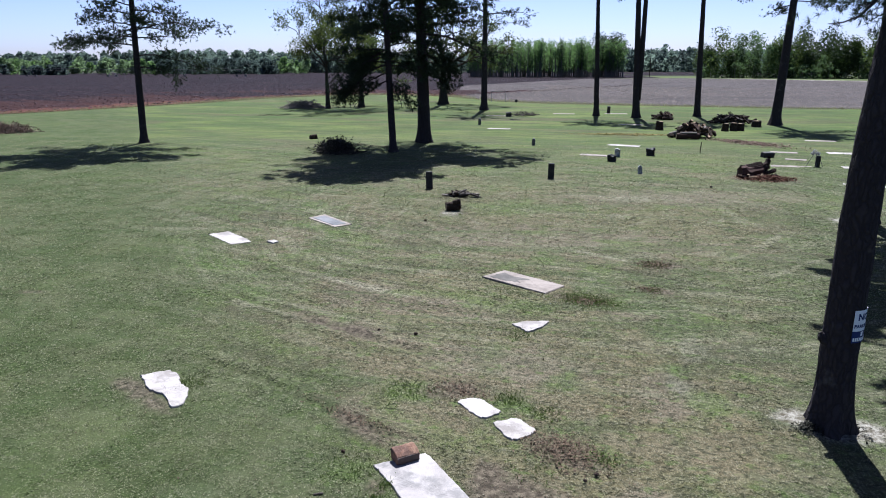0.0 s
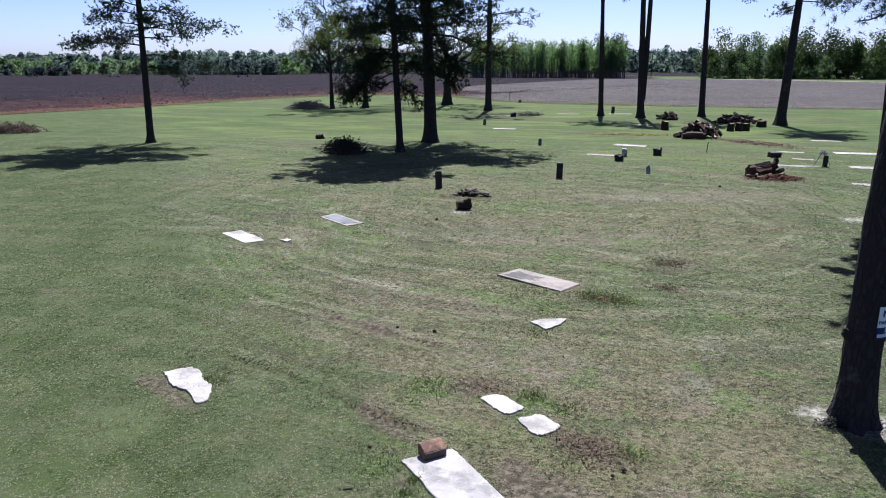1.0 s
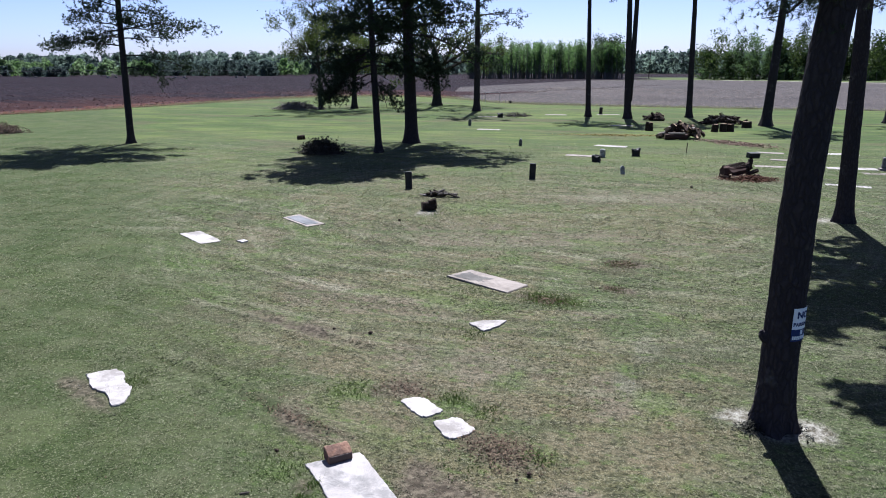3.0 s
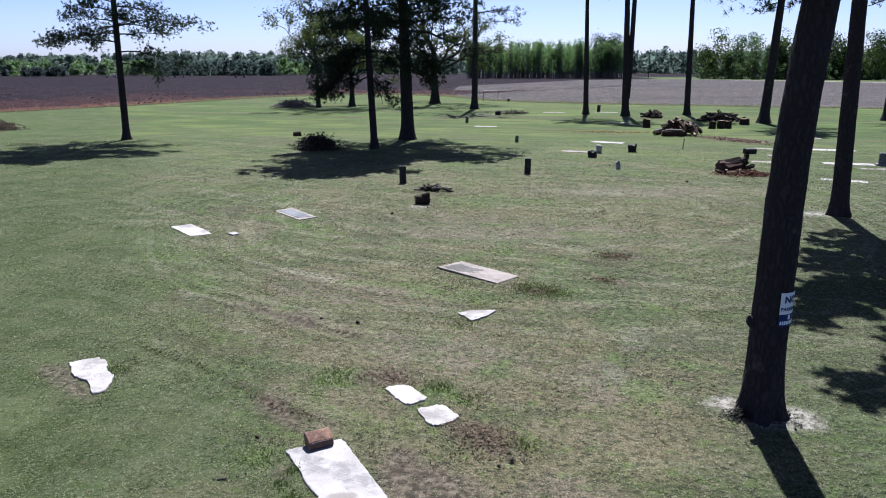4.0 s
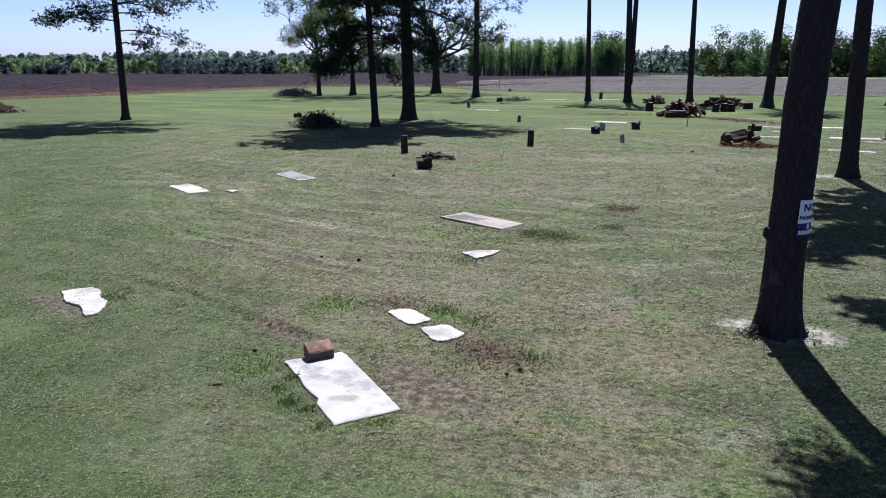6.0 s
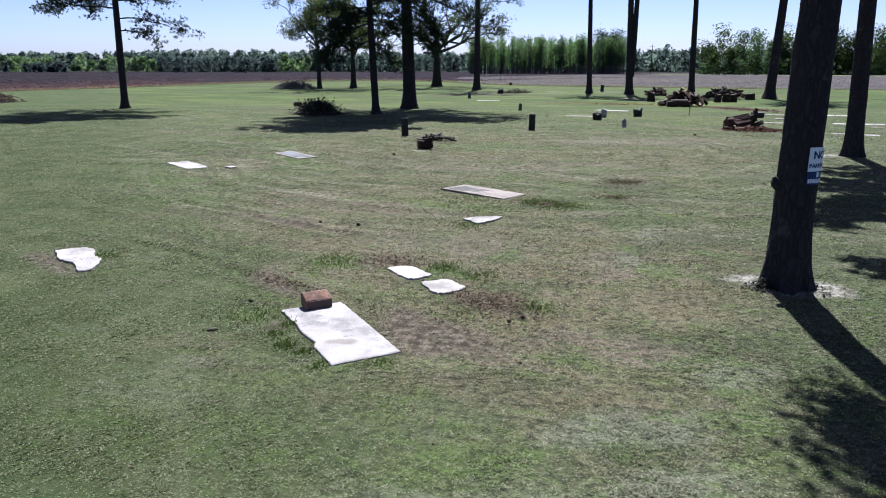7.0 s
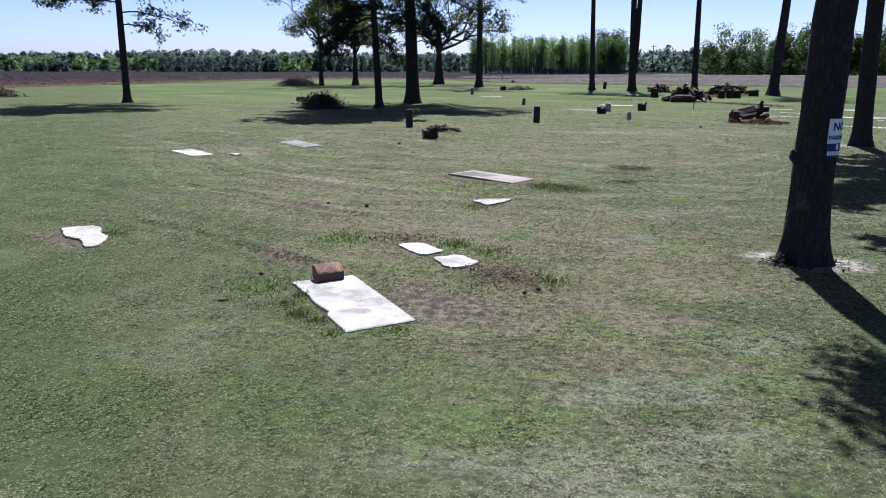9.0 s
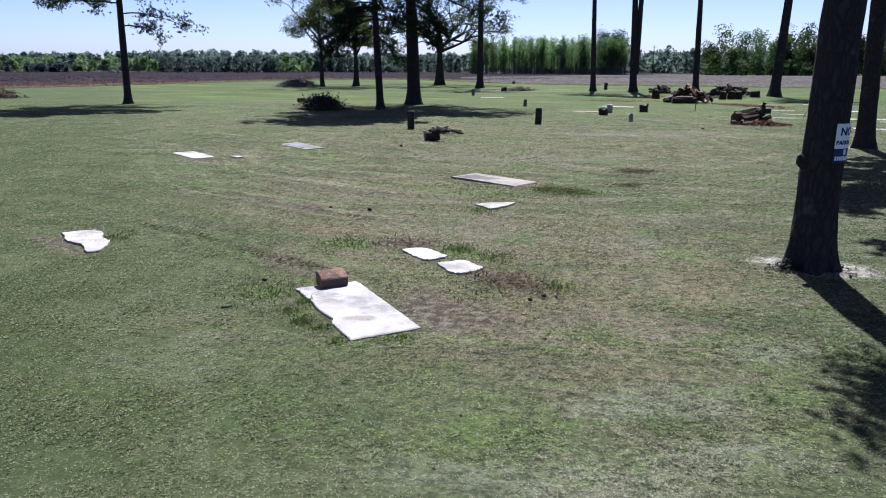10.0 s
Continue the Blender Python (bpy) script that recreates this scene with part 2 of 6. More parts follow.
    # tufts in straw and green; soil and shade between them put in as dark specks
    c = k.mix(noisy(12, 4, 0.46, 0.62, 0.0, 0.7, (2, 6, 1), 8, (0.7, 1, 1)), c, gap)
    c = k.mix(noisy(9, 4, 0.54, 0.68, 0.0, 0.42, (6, 1, 1), 8, (0.7, 1, 1)), c, straw)
    c = k.mix(noisy(5, 4, 0.54, 0.66, 0.0, 0.5, (2, 2, 9), 12, (0.6, 1, 1)), c, lush)
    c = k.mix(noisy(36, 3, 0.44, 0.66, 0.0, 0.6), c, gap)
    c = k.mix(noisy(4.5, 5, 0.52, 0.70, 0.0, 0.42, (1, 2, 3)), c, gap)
    c = k.mix(noisy(60, 3, 0.56, 0.72, 0.0, 0.4, (5, 2, 3)), c, straw)
    far_c = k.mix(noisy(0.3, 5, 0.42, 0.62, 0.0, 1.0, (4, 4, 4), 5, (0.35, 1, 1), 0.5), g(0.044, 0.076, 0.015), g(0.096, 0.126, 0.028))
    far_c = k.mix(noisy(0.22, 5, 0.50, 0.66, 0.0, 0.85, (8, 1, 4), 5, (0.35, 1, 1), 0.8), far_c, g(0.074, 0.060, 0.034))
    far_c = k.mix(noisy(1.2, 6, 0.45, 0.62, 0.0, 0.75, (3, 1, 4), 4, (0.2, 1.4, 1), 0.6), far_c, g(0.026, 0.038, 0.012))
    far_c = k.mix(noisy(1.1, 6, 0.53, 0.66, 0.0, 0.65, (5, 3, 4), 6, (0.16, 1.5, 1), 0.6), far_c, g(0.126, 0.128, 0.052))
    c = k.mix(k.math("MULTIPLY", far, 0.75), c, far_c)
    # the left falloff once more, so that the far turf darkens too
    c = k.mix(k.math("MULTIPLY", left, 0.75), c, k.mix(noisy(0.7, 5, 0.42, 0.6, 0.0, 1.0, (1, 5, 7)), g(0.042, 0.058, 0.018), g(0.070, 0.078, 0.035)))
    bare = k.math("MULTIPLY", mask["turf_a"][1], 0.8)
    soil = k.mix(k.ramp(k.noise(9, 5, 0.7), 0.4, 0.65), g(0.036, 0.027, 0.021), g(0.165, 0.130, 0.098))
    c = k.mix(bare, c, soil)
    sand = k.mix(k.ramp(k.noise(7, 6, 0.75), 0.38, 0.62), g(0.085, 0.070, 0.052), g(0.33, 0.30, 0.265))
    c = k.mix(k.math("MULTIPLY", mask["turf_a"][0], k.ramp(k.noise(4, 5, 0.7), 0.3, 0.5, 0.45, 1.0)), c, sand)
    return c


def mat_lawn():
    k = Mat("lawn_soil", 0.95, 0.1)
    n = k.bump(k.noise(28, 6, 0.75), 0.9, 0.03)
    n = k.bump(k.noise(2.5, 4, 0.6), 0.35, 0.05, n)
    sep = k.node("ShaderNodeSeparateXYZ")
    k.link(k.at, sep.inputs[0])
    wood_floor = k.mix(k.noise(0.3, 4, 0.6), (0.012, 0.016, 0.008), (0.035, 0.04, 0.018))
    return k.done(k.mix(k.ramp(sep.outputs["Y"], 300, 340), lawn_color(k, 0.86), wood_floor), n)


def mat_blades():
    k = Mat("grass_blades", 0.8, 0.1)
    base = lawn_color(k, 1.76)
    i = k.island()
    c = k.mix(k.math("MULTIPLY", k.ramp(i, 0.5, 0.95), 0.5), base, (0.37, 0.35, 0.25))
    c = k.mix(k.math("MULTIPLY", k.ramp(i, 0.42, 0.0), 0.65), c, (0.026, 0.038, 0.014))
    return k.leafy(c, c, 0.4)


def mat_bark(name, a, b, scale=16.0, deep=0.03):
    k = Mat(name, 0.95, 0.1)
    warp = k.node("ShaderNodeMix")
    warp.data_type = "VECTOR"
    warp.inputs[0].default_value = 0.12
    nz = k.node("ShaderNodeTexNoise")
    nz.inputs["Scale"].default_value = 4
    k.link(k.at, nz.inputs["Vector"])
    k.link(k.mapped((1, 1, 0.3)), warp.inputs[4])
    k.link(nz.outputs[1], warp.inputs[5])
    plates = k.voronoi(scale, warp.outputs[1], "DISTANCE_TO_EDGE")
    crack = k.ramp(plates, 0.0, 0.3)
    c = k.mix(k.noise(9, 6, 0.75), a, b)
    c = k.mix(k.math("MULTIPLY", k.math("SUBTRACT", 1.0, crack), 0.45), c, tuple(0.5 * x for x in a))
    c = k.mix(k.math("MULTIPLY", k.ramp(k.noise(2.2, 4, 0.6), 0.6, 0.75), 0.3), c, (0.2, 0.19, 0.17))
    h = k.math("ADD", crack, k.math("MULTIPLY", k.noise(34, 5, 0.75), 0.7))
    return k.done(c, k.bump(h, 0.8, deep))


def mat_leaf(name, a, b, glow, share=0.45, rough=0.6):
    k = Mat(name, rough, 0.06)
    i = k.island()
    c = k.mix(i, a, b)
    c = k.mix(k.math("MULTIPLY", k.noise(0.5, 3, 0.6), 0.5), c, tuple(0.6 * x for x in a))
    return k.leafy(c, k.mix(i, glow, tuple(0.7 * x for x in glow)), share)


def mat_stone(name, a, b, grime, rough=0.85, scale=3.0, bump=0.25):
    k = Mat(name, rough, 0.3)
    c = k.mix(k.ramp(k.noise(scale, 5, 0.65), 0.35, 0.68), a, b)
    c = k.mix(k.math("MULTIPLY", k.ramp(k.noise(scale * 0.6, 6, 0.7, vec=k.mapped((1, 1, 1), 0, (4, 7, 1))), 0.44, 0.62), 0.9), c, grime)
    c = k.mix(k.math("MULTIPLY", k.noise(60, 3, 0.7), 0.35), c, tuple(0.6 * x for x in a))
    return k.done(c, k.bump(k.noise(38, 6, 0.7), bump, 0.02))


def spots(k, places):
    """A mask that is 1 on a few ellipses, with frayed edges."""
    total = None
    fray = k.noise(2.2, 5, 0.65)
    for x, y, a, b, turn in places:
        n = k.node("ShaderNodeMapping")
        n.vector_type = "TEXTURE"
        k.link(k.at, n.inputs[0])
        n.inputs["Location"].default_value = (x, y, 0)
        n.inputs["Rotation"].default_value = (0, 0, radians(turn))
        n.inputs["Scale"].default_value = (a, b, 1e3)
        ln = k.node("ShaderNodeVectorMath")
        ln.operation = "LENGTH"
        k.link(n.outputs[0], ln.inputs[0])
        m = k.ramp(k.math("ADD", ln.outputs["Value"], k.math("MULTIPLY", k.math("SUBTRACT", fray, 0.5), 2.6)), 1.25, 0.55)
        total = m if total is None else k.math("MAXIMUM", total, m)
    return total


def mat_stained_slab():
    """White concrete with lichen-grey stains and a tan patch where rain stands."""
    k = Mat("stained_white_concrete", 0.85, 0.3)
    c = k.mix(k.ramp(k.noise(3, 5, 0.65), 0.35, 0.68), (0.265, 0.240, 0.226), (0.335, 0.308, 0.292))
    c = k.mix(k.math("MULTIPLY", k.ramp(k.noise(4, 6, 0.7, vec=k.mapped((1, 1, 1), 0, (4, 7, 1))), 0.5, 0.68), 0.6), c, (0.16, 0.15, 0.14))
    grey = k.math("MULTIPLY", spots(k, [(-0.98, 7.66, 0.36, 0.16, -50), (-0.28, 7.3, 0.5, 0.13, -56), (-0.62, 7.5, 0.3, 0.16, -50), (-1.3, 7.95, 0.14, 0.08, 30)]), k.ramp(k.noise(7, 6, 0.75), 0.34, 0.6))
    c = k.mix(k.math("MULTIPLY", grey, 0.65), c, (0.105, 0.102, 0.098))
    c = k.mix(k.math("MULTIPLY", spots(k, [(-0.5, 7.0, 0.17, 0.08, 5)]), 0.75), c, (0.15, 0.122, 0.098))
    c = k.mix(k.math("MULTIPLY", k.noise(60, 3, 0.7), 0.3), c, (0.15, 0.145, 0.14))
    return k.done(c, k.bump(k.noise(38, 6, 0.7), 0.3, 0.02))


def mat_plain(name, a, b, rough=0.8, scale=8.0, metal=0.0):
    k = Mat(name, rough, 0.3)
    k.b.inputs["Metallic"].default_value = metal
    return k.done(k.mix(k.noise(scale, 5, 0.65), a, b), k.bump(k.noise(scale * 6, 4, 0.7), 0.3, 0.01))


def mat_ploughed(name, a, b, turn, rows=1.1, pale=(0.3, 0.25, 0.2), pale_amount=0.5):
    k = Mat(name, 0.95, 0.08)
    v = k.mapped((1, 1, 1), turn)
    w = k.node("ShaderNodeTexWave")
    w.bands_direction = "Y"
    k.link(v, w.inputs["Vector"])
    w.inputs["Scale"].default_value = rows
    w.inputs["Distortion"].default_value = 1.5
    w.inputs["Detail"].default_value = 3
    w.inputs["Detail Scale"].default_value = 1.5
    c = k.mix(k.ramp(k.noise(0.05, 5, 0.6), 0.35, 0.65), a, b)
    c = k.mix(k.math("MULTIPLY", w.outputs[1], 0.4), c, tuple(0.6 * x for x in a))
    c = k.mix(k.math("MULTIPLY", k.ramp(k.noise(0.5, 6, 0.8, vec=k.mapped((0.3, 1, 1), turn)), 0.50, 0.66), pale_amount * 0.6), c, pale)
    c = k.mix(k.math("MULTIPLY", k.ramp(k.noise(2.6, 3, 0.8, vec=k.mapped((0.5, 1, 1), turn)), 0.60, 0.70), pale_amount), c, tuple(1.5 * x for x in pale))
    h = k.math("ADD", w.outputs[1], k.noise(3, 5, 0.7))
    return k.done(c, k.bump(h, 0.8, 0.2))


LAWN, BLADES = mat_lawn(), mat_blades()
BARK = mat_bark("pine_bark", (0.027, 0.023, 0.026), (0.054, 0.046, 0.048))
OAK_BARK = mat_bark("oak_bark", (0.029, 0.026, 0.023), (0.057, 0.052, 0.046), 18, 0.03)
NEEDLE = mat_leaf("pine_needles", (0.017, 0.029, 0.021), (0.040, 0.054, 0.034), (0.050, 0.074, 0.036), 0.3)
MID_LEAF = mat_leaf("dull_spring_leaf", (0.026, 0.044, 0.017), (0.054, 0.076, 0.025), (0.09, 0.13, 0.034), 0.48)
DARK_LEAF = mat_leaf("dark_leaf", (0.015, 0.028, 0.011), (0.035, 0.053, 0.018), (0.039, 0.069, 0.015), 0.3)
SPRING = mat_leaf("spring_leaf", (0.030, 0.046, 0.018), (0.060, 0.078, 0.026), (0.10, 0.125, 0.034), 0.42)
FRESH = mat_leaf("fresh_woodland_leaf", (0.060, 0.112, 0.048), (0.098, 0.150, 0.064), (0.155, 0.260, 0.082), 0.55)
WOOD_LEAF = mat_leaf("woodland_leaf", (0.036, 0.064, 0.036), (0.068, 0.10, 0.05), (0.10, 0.16, 0.06), 0.55)
PALE_LEAF = mat_leaf("pale_shrub_leaf", (0.110, 0.165, 0.092), (0.140, 0.195, 0.102), (0.160, 0.232, 0.108), 0.75)
# distance haze is put into these two: paler, bluish colours with little contrast
HAZE_LEAF = mat_leaf("haze_tinted_forest_leaf", (0.092, 0.126, 0.112), (0.106, 0.140, 0.122), (0.125, 0.170, 0.132), 0.75)
HAZE_PINE = mat_leaf("haze_tinted_pine_leaf", (0.052, 0.076, 0.076), (0.064, 0.088, 0.084), (0.075, 0.104, 0.090), 0.75)
CONCRETE = mat_stone("white_concrete", (0.29, 0.264, 0.246), (0.36, 0.333, 0.314), (0.16, 0.142, 0.128))
STAINED_SLAB = mat_stained_slab()
GREY_CONCRETE = mat_stone("grey_concrete", (0.120, 0.123, 0.129), (0.168, 0.168, 0.174), (0.072, 0.075, 0.078))
RIM_CONCRETE = mat_stone("pale_rim_concrete", (0.205, 0.174, 0.150), (0.250, 0.214, 0.186), (0.13, 0.108, 0.092))
STAINED = mat_stone("dark_stained_concrete", (0.085, 0.077, 0.068), (0.13, 0.118, 0.105), (0.06, 0.054, 0.048))
PINK_STONE = mat_stone("rough_pink_granite", (0.158, 0.083, 0.053), (0.224, 0.136, 0.093), (0.077, 0.043, 0.034), 0.9, 11, 0.7)
DARK_STONE = mat_stone("dark_granite", (0.009, 0.009, 0.011), (0.020, 0.019, 0.019), (0.032, 0.029, 0.026), 0.7, 8)
GREY_STONE = mat_stone("grey_marble", (0.091, 0.091, 0.094), (0.151, 0.151, 0.157), (0.046, 0.046, 0.043), 0.7, 8)
WHITE_STONE = mat_stone("white_marble", (0.30, 0.30, 0.30), (0.38, 0.38, 0.38), (0.102, 0.102, 0.099), 0.7, 8)
LOG_BARK = mat_bark("log_bark", (0.022, 0.016, 0.013), (0.060, 0.041, 0.032), 12, 0.03)
CUT_WOOD = mat_plain("cut_wood", (0.150, 0.097, 0.058), (0.220, 0.158, 0.097), 0.85, 20)
WEATHERED = mat_plain("weathered_split_wood", (0.10, 0.085, 0.075), (0.20, 0.175, 0.15), 0.9, 9)
RED_WOOD = mat_plain("red_bark_wood", (0.026, 0.011, 0.008), (0.052, 0.024, 0.016), 0.9, 6)
TWIG = mat_plain("dead_twig", (0.029, 0.024, 0.020), (0.072, 0.060, 0.048), 0.9, 5)
CHIP = mat_leaf("wood_chips", (0.052, 0.022, 0.015), (0.124, 0.067, 0.044), (0.044, 0.022, 0.013), 0.1, 0.9)
PALE_CHIP = mat_leaf("pale_wood_chips", (0.06, 0.035, 0.028), (0.30, 0.22, 0.17), (0.06, 0.04, 0.03), 0.1, 0.9)
YELLOW_CHIP = mat_leaf("dry_yellow_leaf", (0.16, 0.13, 0.05), (0.32, 0.28, 0.13), (0.2, 0.17, 0.06), 0.3, 0.9)
DEAD_GREY = mat_leaf("grey_dead_leaf", (0.018, 0.019, 0.015), (0.062, 0.060, 0.048), (0.025, 0.026, 0.016), 0.2, 0.9)
# the pink marker's granite again, with its front's shade put into the colour
SHADED_FRONT = mat_stone("shaded_front_granite", (0.038, 0.020, 0.020), (0.060, 0.034, 0.032), (0.025, 0.015, 0.015), 0.45, 14, 0.1)
LITTER = mat_leaf("leaf_litter", (0.046, 0.032, 0.024), (0.169, 0.123, 0.084), (0.051, 0.032, 0.019), 0.15, 0.9)
EDGE_GRASS = mat_leaf("edge_grass_leaf", (0.10, 0.12, 0.05), (0.24, 0.21, 0.14), (0.24, 0.24, 0.13), 0.55, 0.9)
CLOD = mat_leaf("pale_clods", (0.040, 0.028, 0.030), (0.160, 0.128, 0.128), (0.035, 0.025, 0.027), 0.1, 0.95)
STUBBLE = mat_leaf("pale_stubble", (0.100, 0.085, 0.070), (0.300, 0.260, 0.210), (0.100, 0.080, 0.060), 0.2, 0.95)
WEED = mat_leaf("weed_leaf", (0.036, 0.060, 0.018), (0.074, 0.100, 0.030), (0.080, 0.120, 0.024), 0.4, 0.8)
PETAL = mat_leaf("white_petals", (0.3, 0.3, 0.3), (0.38, 0.37, 0.36), (0.3, 0.3, 0.3), 0.3)
STEEL = mat_plain("galvanised_steel", (0.154, 0.158, 0.163), (0.216, 0.221, 0.226), 0.45, 9, 0.7)
DARK_STEEL = mat_plain("dark_weathered_steel", (0.07, 0.07, 0.075), (0.13, 0.13, 0.13), 0.6, 9, 0.4)
POLE_WOOD = mat_plain("pole_wood", (0.043, 0.034, 0.026), (0.072, 0.058, 0.048), 0.9, 5)
SIGN_WHITE = mat_plain("sign_white", (0.66, 0.70, 0.74), (0.72, 0.75, 0.78), 0.5, 5)
SIGN_BLUE = mat_plain("sign_blue", (0.006, 0.018, 0.096), (0.008, 0.024, 0.120), 0.5, 5)
DARK_FIELD = mat_ploughed("dark_ploughed_soil", (0.0075, 0.0042, 0.0064), (0.012, 0.0058, 0.0090), 28, 0.5, (0.022, 0.014, 0.021), 0.4)
REDDISH_FIELD = mat_ploughed("reddish_ploughed_soil", (0.020, 0.008, 0.008), (0.042, 0.016, 0.013), 24, 0.5, (0.05, 0.030, 0.028), 0.4)
GREY_FIELD = mat_ploughed("grey_stubble_soil", (0.053, 0.046, 0.045), (0.072, 0.062, 0.060), -18, 0.55, (0.150, 0.132, 0.115), 0.6)
RED_SOIL = mat_ploughed("red_field_margin", (0.068, 0.023, 0.016), (0.090, 0.041, 0.027), 20, 0.6, (0.117, 0.081, 0.059), 0.5)
ROAD = mat_stone("sand_road", (0.230, 0.206, 0.173), (0.278, 0.254, 0.216), (0.168, 0.144, 0.120))


# ---------------------------------------------------------------- mesh helpers
def link_mesh(name, me, mat, parent=None, label=""):
    me.materials.append(mat)
    ob = new(name, me)
    if parent is not None:
        ob.parent = parent
    if label:
        ob["label"] = label
    return ob


def part(name, bm, mat, parent=None, label="", smooth=False):
    """Links a bmesh as one mesh object."""
    me = bpy.data.meshes.new(name)
    bm.to_mesh(me)
    bm.free()
    if smooth:
        me.polygons.foreach_set("use_smooth", [True] * len(me.polygons))
    return link_mesh(name, me, mat, parent, label)


def soup(name, V, n, mat, parent=None, label="", smooth=False):
    """Links loose polygons of n corners each: V is an array of corners, in order."""
    V = np.asarray(V, dtype=np.float32).reshape(-1, 3)
    me = bpy.data.meshes.new(name)
    f = len(V) // n
    me.vertices.add(len(V))
    me.vertices.foreach_set("co", V.ravel())
    me.loops.add(f * n)
    me.loops.foreach_set("vertex_index", np.arange(f * n, dtype=np.int32))
    me.polygons.add(f)
    me.polygons.foreach_set("loop_start", np.arange(0, f * n, n, dtype=np.int32))
    me.polygons.foreach_set("loop_total", np.full(f, n, dtype=np.int32))
    me.update(calc_edges=True)
    return link_mesh(name, me, mat, parent, label)


def thing(name, x, y, z=0.0, turn=0.0):
    ob = new(name)
    ob.empty_display_size = 0.2
    ob.matrix_basis = pose(x, y, z, 0, 0, turn)
    return ob


def tube(bm, path, radii, sides=8, closed=True, wob=0.0, rnd=None):
    """A bent, tapered round bar along a list of points."""
    rings = []
    up = Vector((0.31, 0.17, 0.93))
    for i, p in enumerate(path):
        a = path[max(i - 1, 0)]
        b = path[min(i + 1, len(path) - 1)]
        d = (b - a).normalized()
        u = d.cross(up)
        if u.length < 1e-3:
            u = d.cross(Vector((1, 0, 0)))
        u.normalize()
        w = d.cross(u)
        ring = []
        for s in range(sides):
            ang = math.tau * s / sides
            r = radii[i] * (1 + (rnd.uniform(-wob, wob) if rnd else 0))
            ring.append(bm.verts.new(p + r * (math.cos(ang) * u + math.sin(ang) * w)))
        rings.append(ring)
    for a, b in zip(rings, rings[1:]):
        for s in range(sides):
            bm.faces.new((a[s], a[(s + 1) % sides], b[(s + 1) % sides], b[s]))
    if closed:
        bm.faces.new(reversed(rings[0]))
        bm.faces.new(rings[-1])
    return rings


def box(bm, cx, cy, cz, sx, sy, sz, bevel=0.0, turn=0.0, tilt=0.0):
    m = pose(cx, cy, cz, tilt, 0, turn) @ Matrix.Diagonal((sx, sy, sz, 1))
    out = bmesh.ops.create_cube(bm, size=1, matrix=m)
    if bevel:
        edges = list({e for v in out["verts"] for e in v.link_edges})
        bmesh.ops.bevel(bm, geom=edges, offset=bevel, segments=2, affect="EDGES", profile=0.6)


def land_z(y):
    """The land falls away gently beyond the lawn."""
    return -0.013 * min(max(0.0, y - 100.0), 550.0)


def far_spot(x, y):
    """Draws a far place out to its true distance, on the falling land."""
    f = min(max((y - 100.0) / 60.0, 0.0), 1.0)
    f = 1 + 0.3 * f * f * (3 - 2 * f)
    return x * f, y * f, land_z(y * f)


def lawn_z(x, y):
    """The lawn's slight unevenness."""
    if y > 70 or y < -20 or abs(x) > 60:
        return land_z(y)
    z = 0.03 * noise.noise(Vector((x * 0.45, y * 0.45, 3.1)))
    # old wheel ruts
    for cx, cy, lo, hi in ((-3.0, 9.7, -2.2, 2.0), (-3.4, 12.9, -2.6, 2.2)):
        u, v = (x - cx) * 0.847 - (y - cy) * 0.531, (x - cx) * 0.531 + (y - cy) * 0.847
        if lo - 1 < u < hi + 1:
            k = min(1, max(0, u - lo + 1), max(0, hi + 1 - u))
            v += 0.12 * noise.noise(Vector((u * 0.6, 2.0, cx)))
            z += k * (-0.04 * math.exp(-(v / 0.1) ** 2) + 0.025 * math.exp(-((v - 0.22) / 0.12) ** 2) + 0.02 * math.exp(-((v + 0.24) / 0.12) ** 2))
    return z


# ---------------------------------------------------------------- ground and fields
def spaced(lo, hi, near_lo, near_hi, step, grow):
    out = list(np.arange(near_lo, near_hi + 1e-6, step))
    s = step
    while out[-1] < hi:
        s *= grow
        out.append(out[-1] + s)
    s = step
    while out[0] > lo:
        s *= grow
        out.insert(0, out[0] - s)
    return out


def build_ground():
    xs = spaced(-1500, 1500, -9, 9, 0.11, 1.12)
    ys = sorted(spaced(-400, 2500, 2.5, 19, 0.11, 1.12) + [100.0, 650.0])
    verts = [(x, y, lawn_z(x, y)) for y in ys for x in xs]
    w = len(xs)
    faces = [(j * w + i, j * w + i + 1, (j + 1) * w + i + 1, (j + 1) * w + i) for j in range(len(ys) - 1) for i in range(w - 1)]
    me = bpy.data.meshes.new("ground")
    me.from_pydata(verts, [], faces)
    me.polygons.foreach_set("use_smooth", [True] * len(me.polygons))
    at = np.array(verts)
    mark_turf(me, at[:, 0], at[:, 1])
    tagged(link_mesh("ground", me, LAWN), "mown green and straw-coloured lawn with worn patches", "lawn", kind="structure")


def flat_region(name, pts, z, mat, label, category):
    bm = bmesh.new()
    top = [bm.verts.new((*far_spot(x, y)[:2], 0)) for x, y in pts]
    f = bm.faces.new(top)
    bm.normal_update()
    if f.normal.z < 0:
        f.normal_flip()
    bmesh.ops.bisect_plane(bm, geom=bm.verts[:] + bm.edges[:] + bm.faces[:], plane_co=(0, 100, 0), plane_no=(0, 1, 0))
    for v in bm.verts:
        v.co.z = z + land_z(v.co.y)
    bmesh.ops.triangulate(bm, faces=bm.faces[:])
    tagged(part(name, bm, mat), label, category, kind="structure")


EDGE = [(-160, 20), (-90, 42), (-60, 55), (-48.6, 63.6), (-39, 78.3), (-34.8, 87.5), (-29.8, 95.4), (-23.5, 100.3), (-17, 102), (-8, 97.5)]
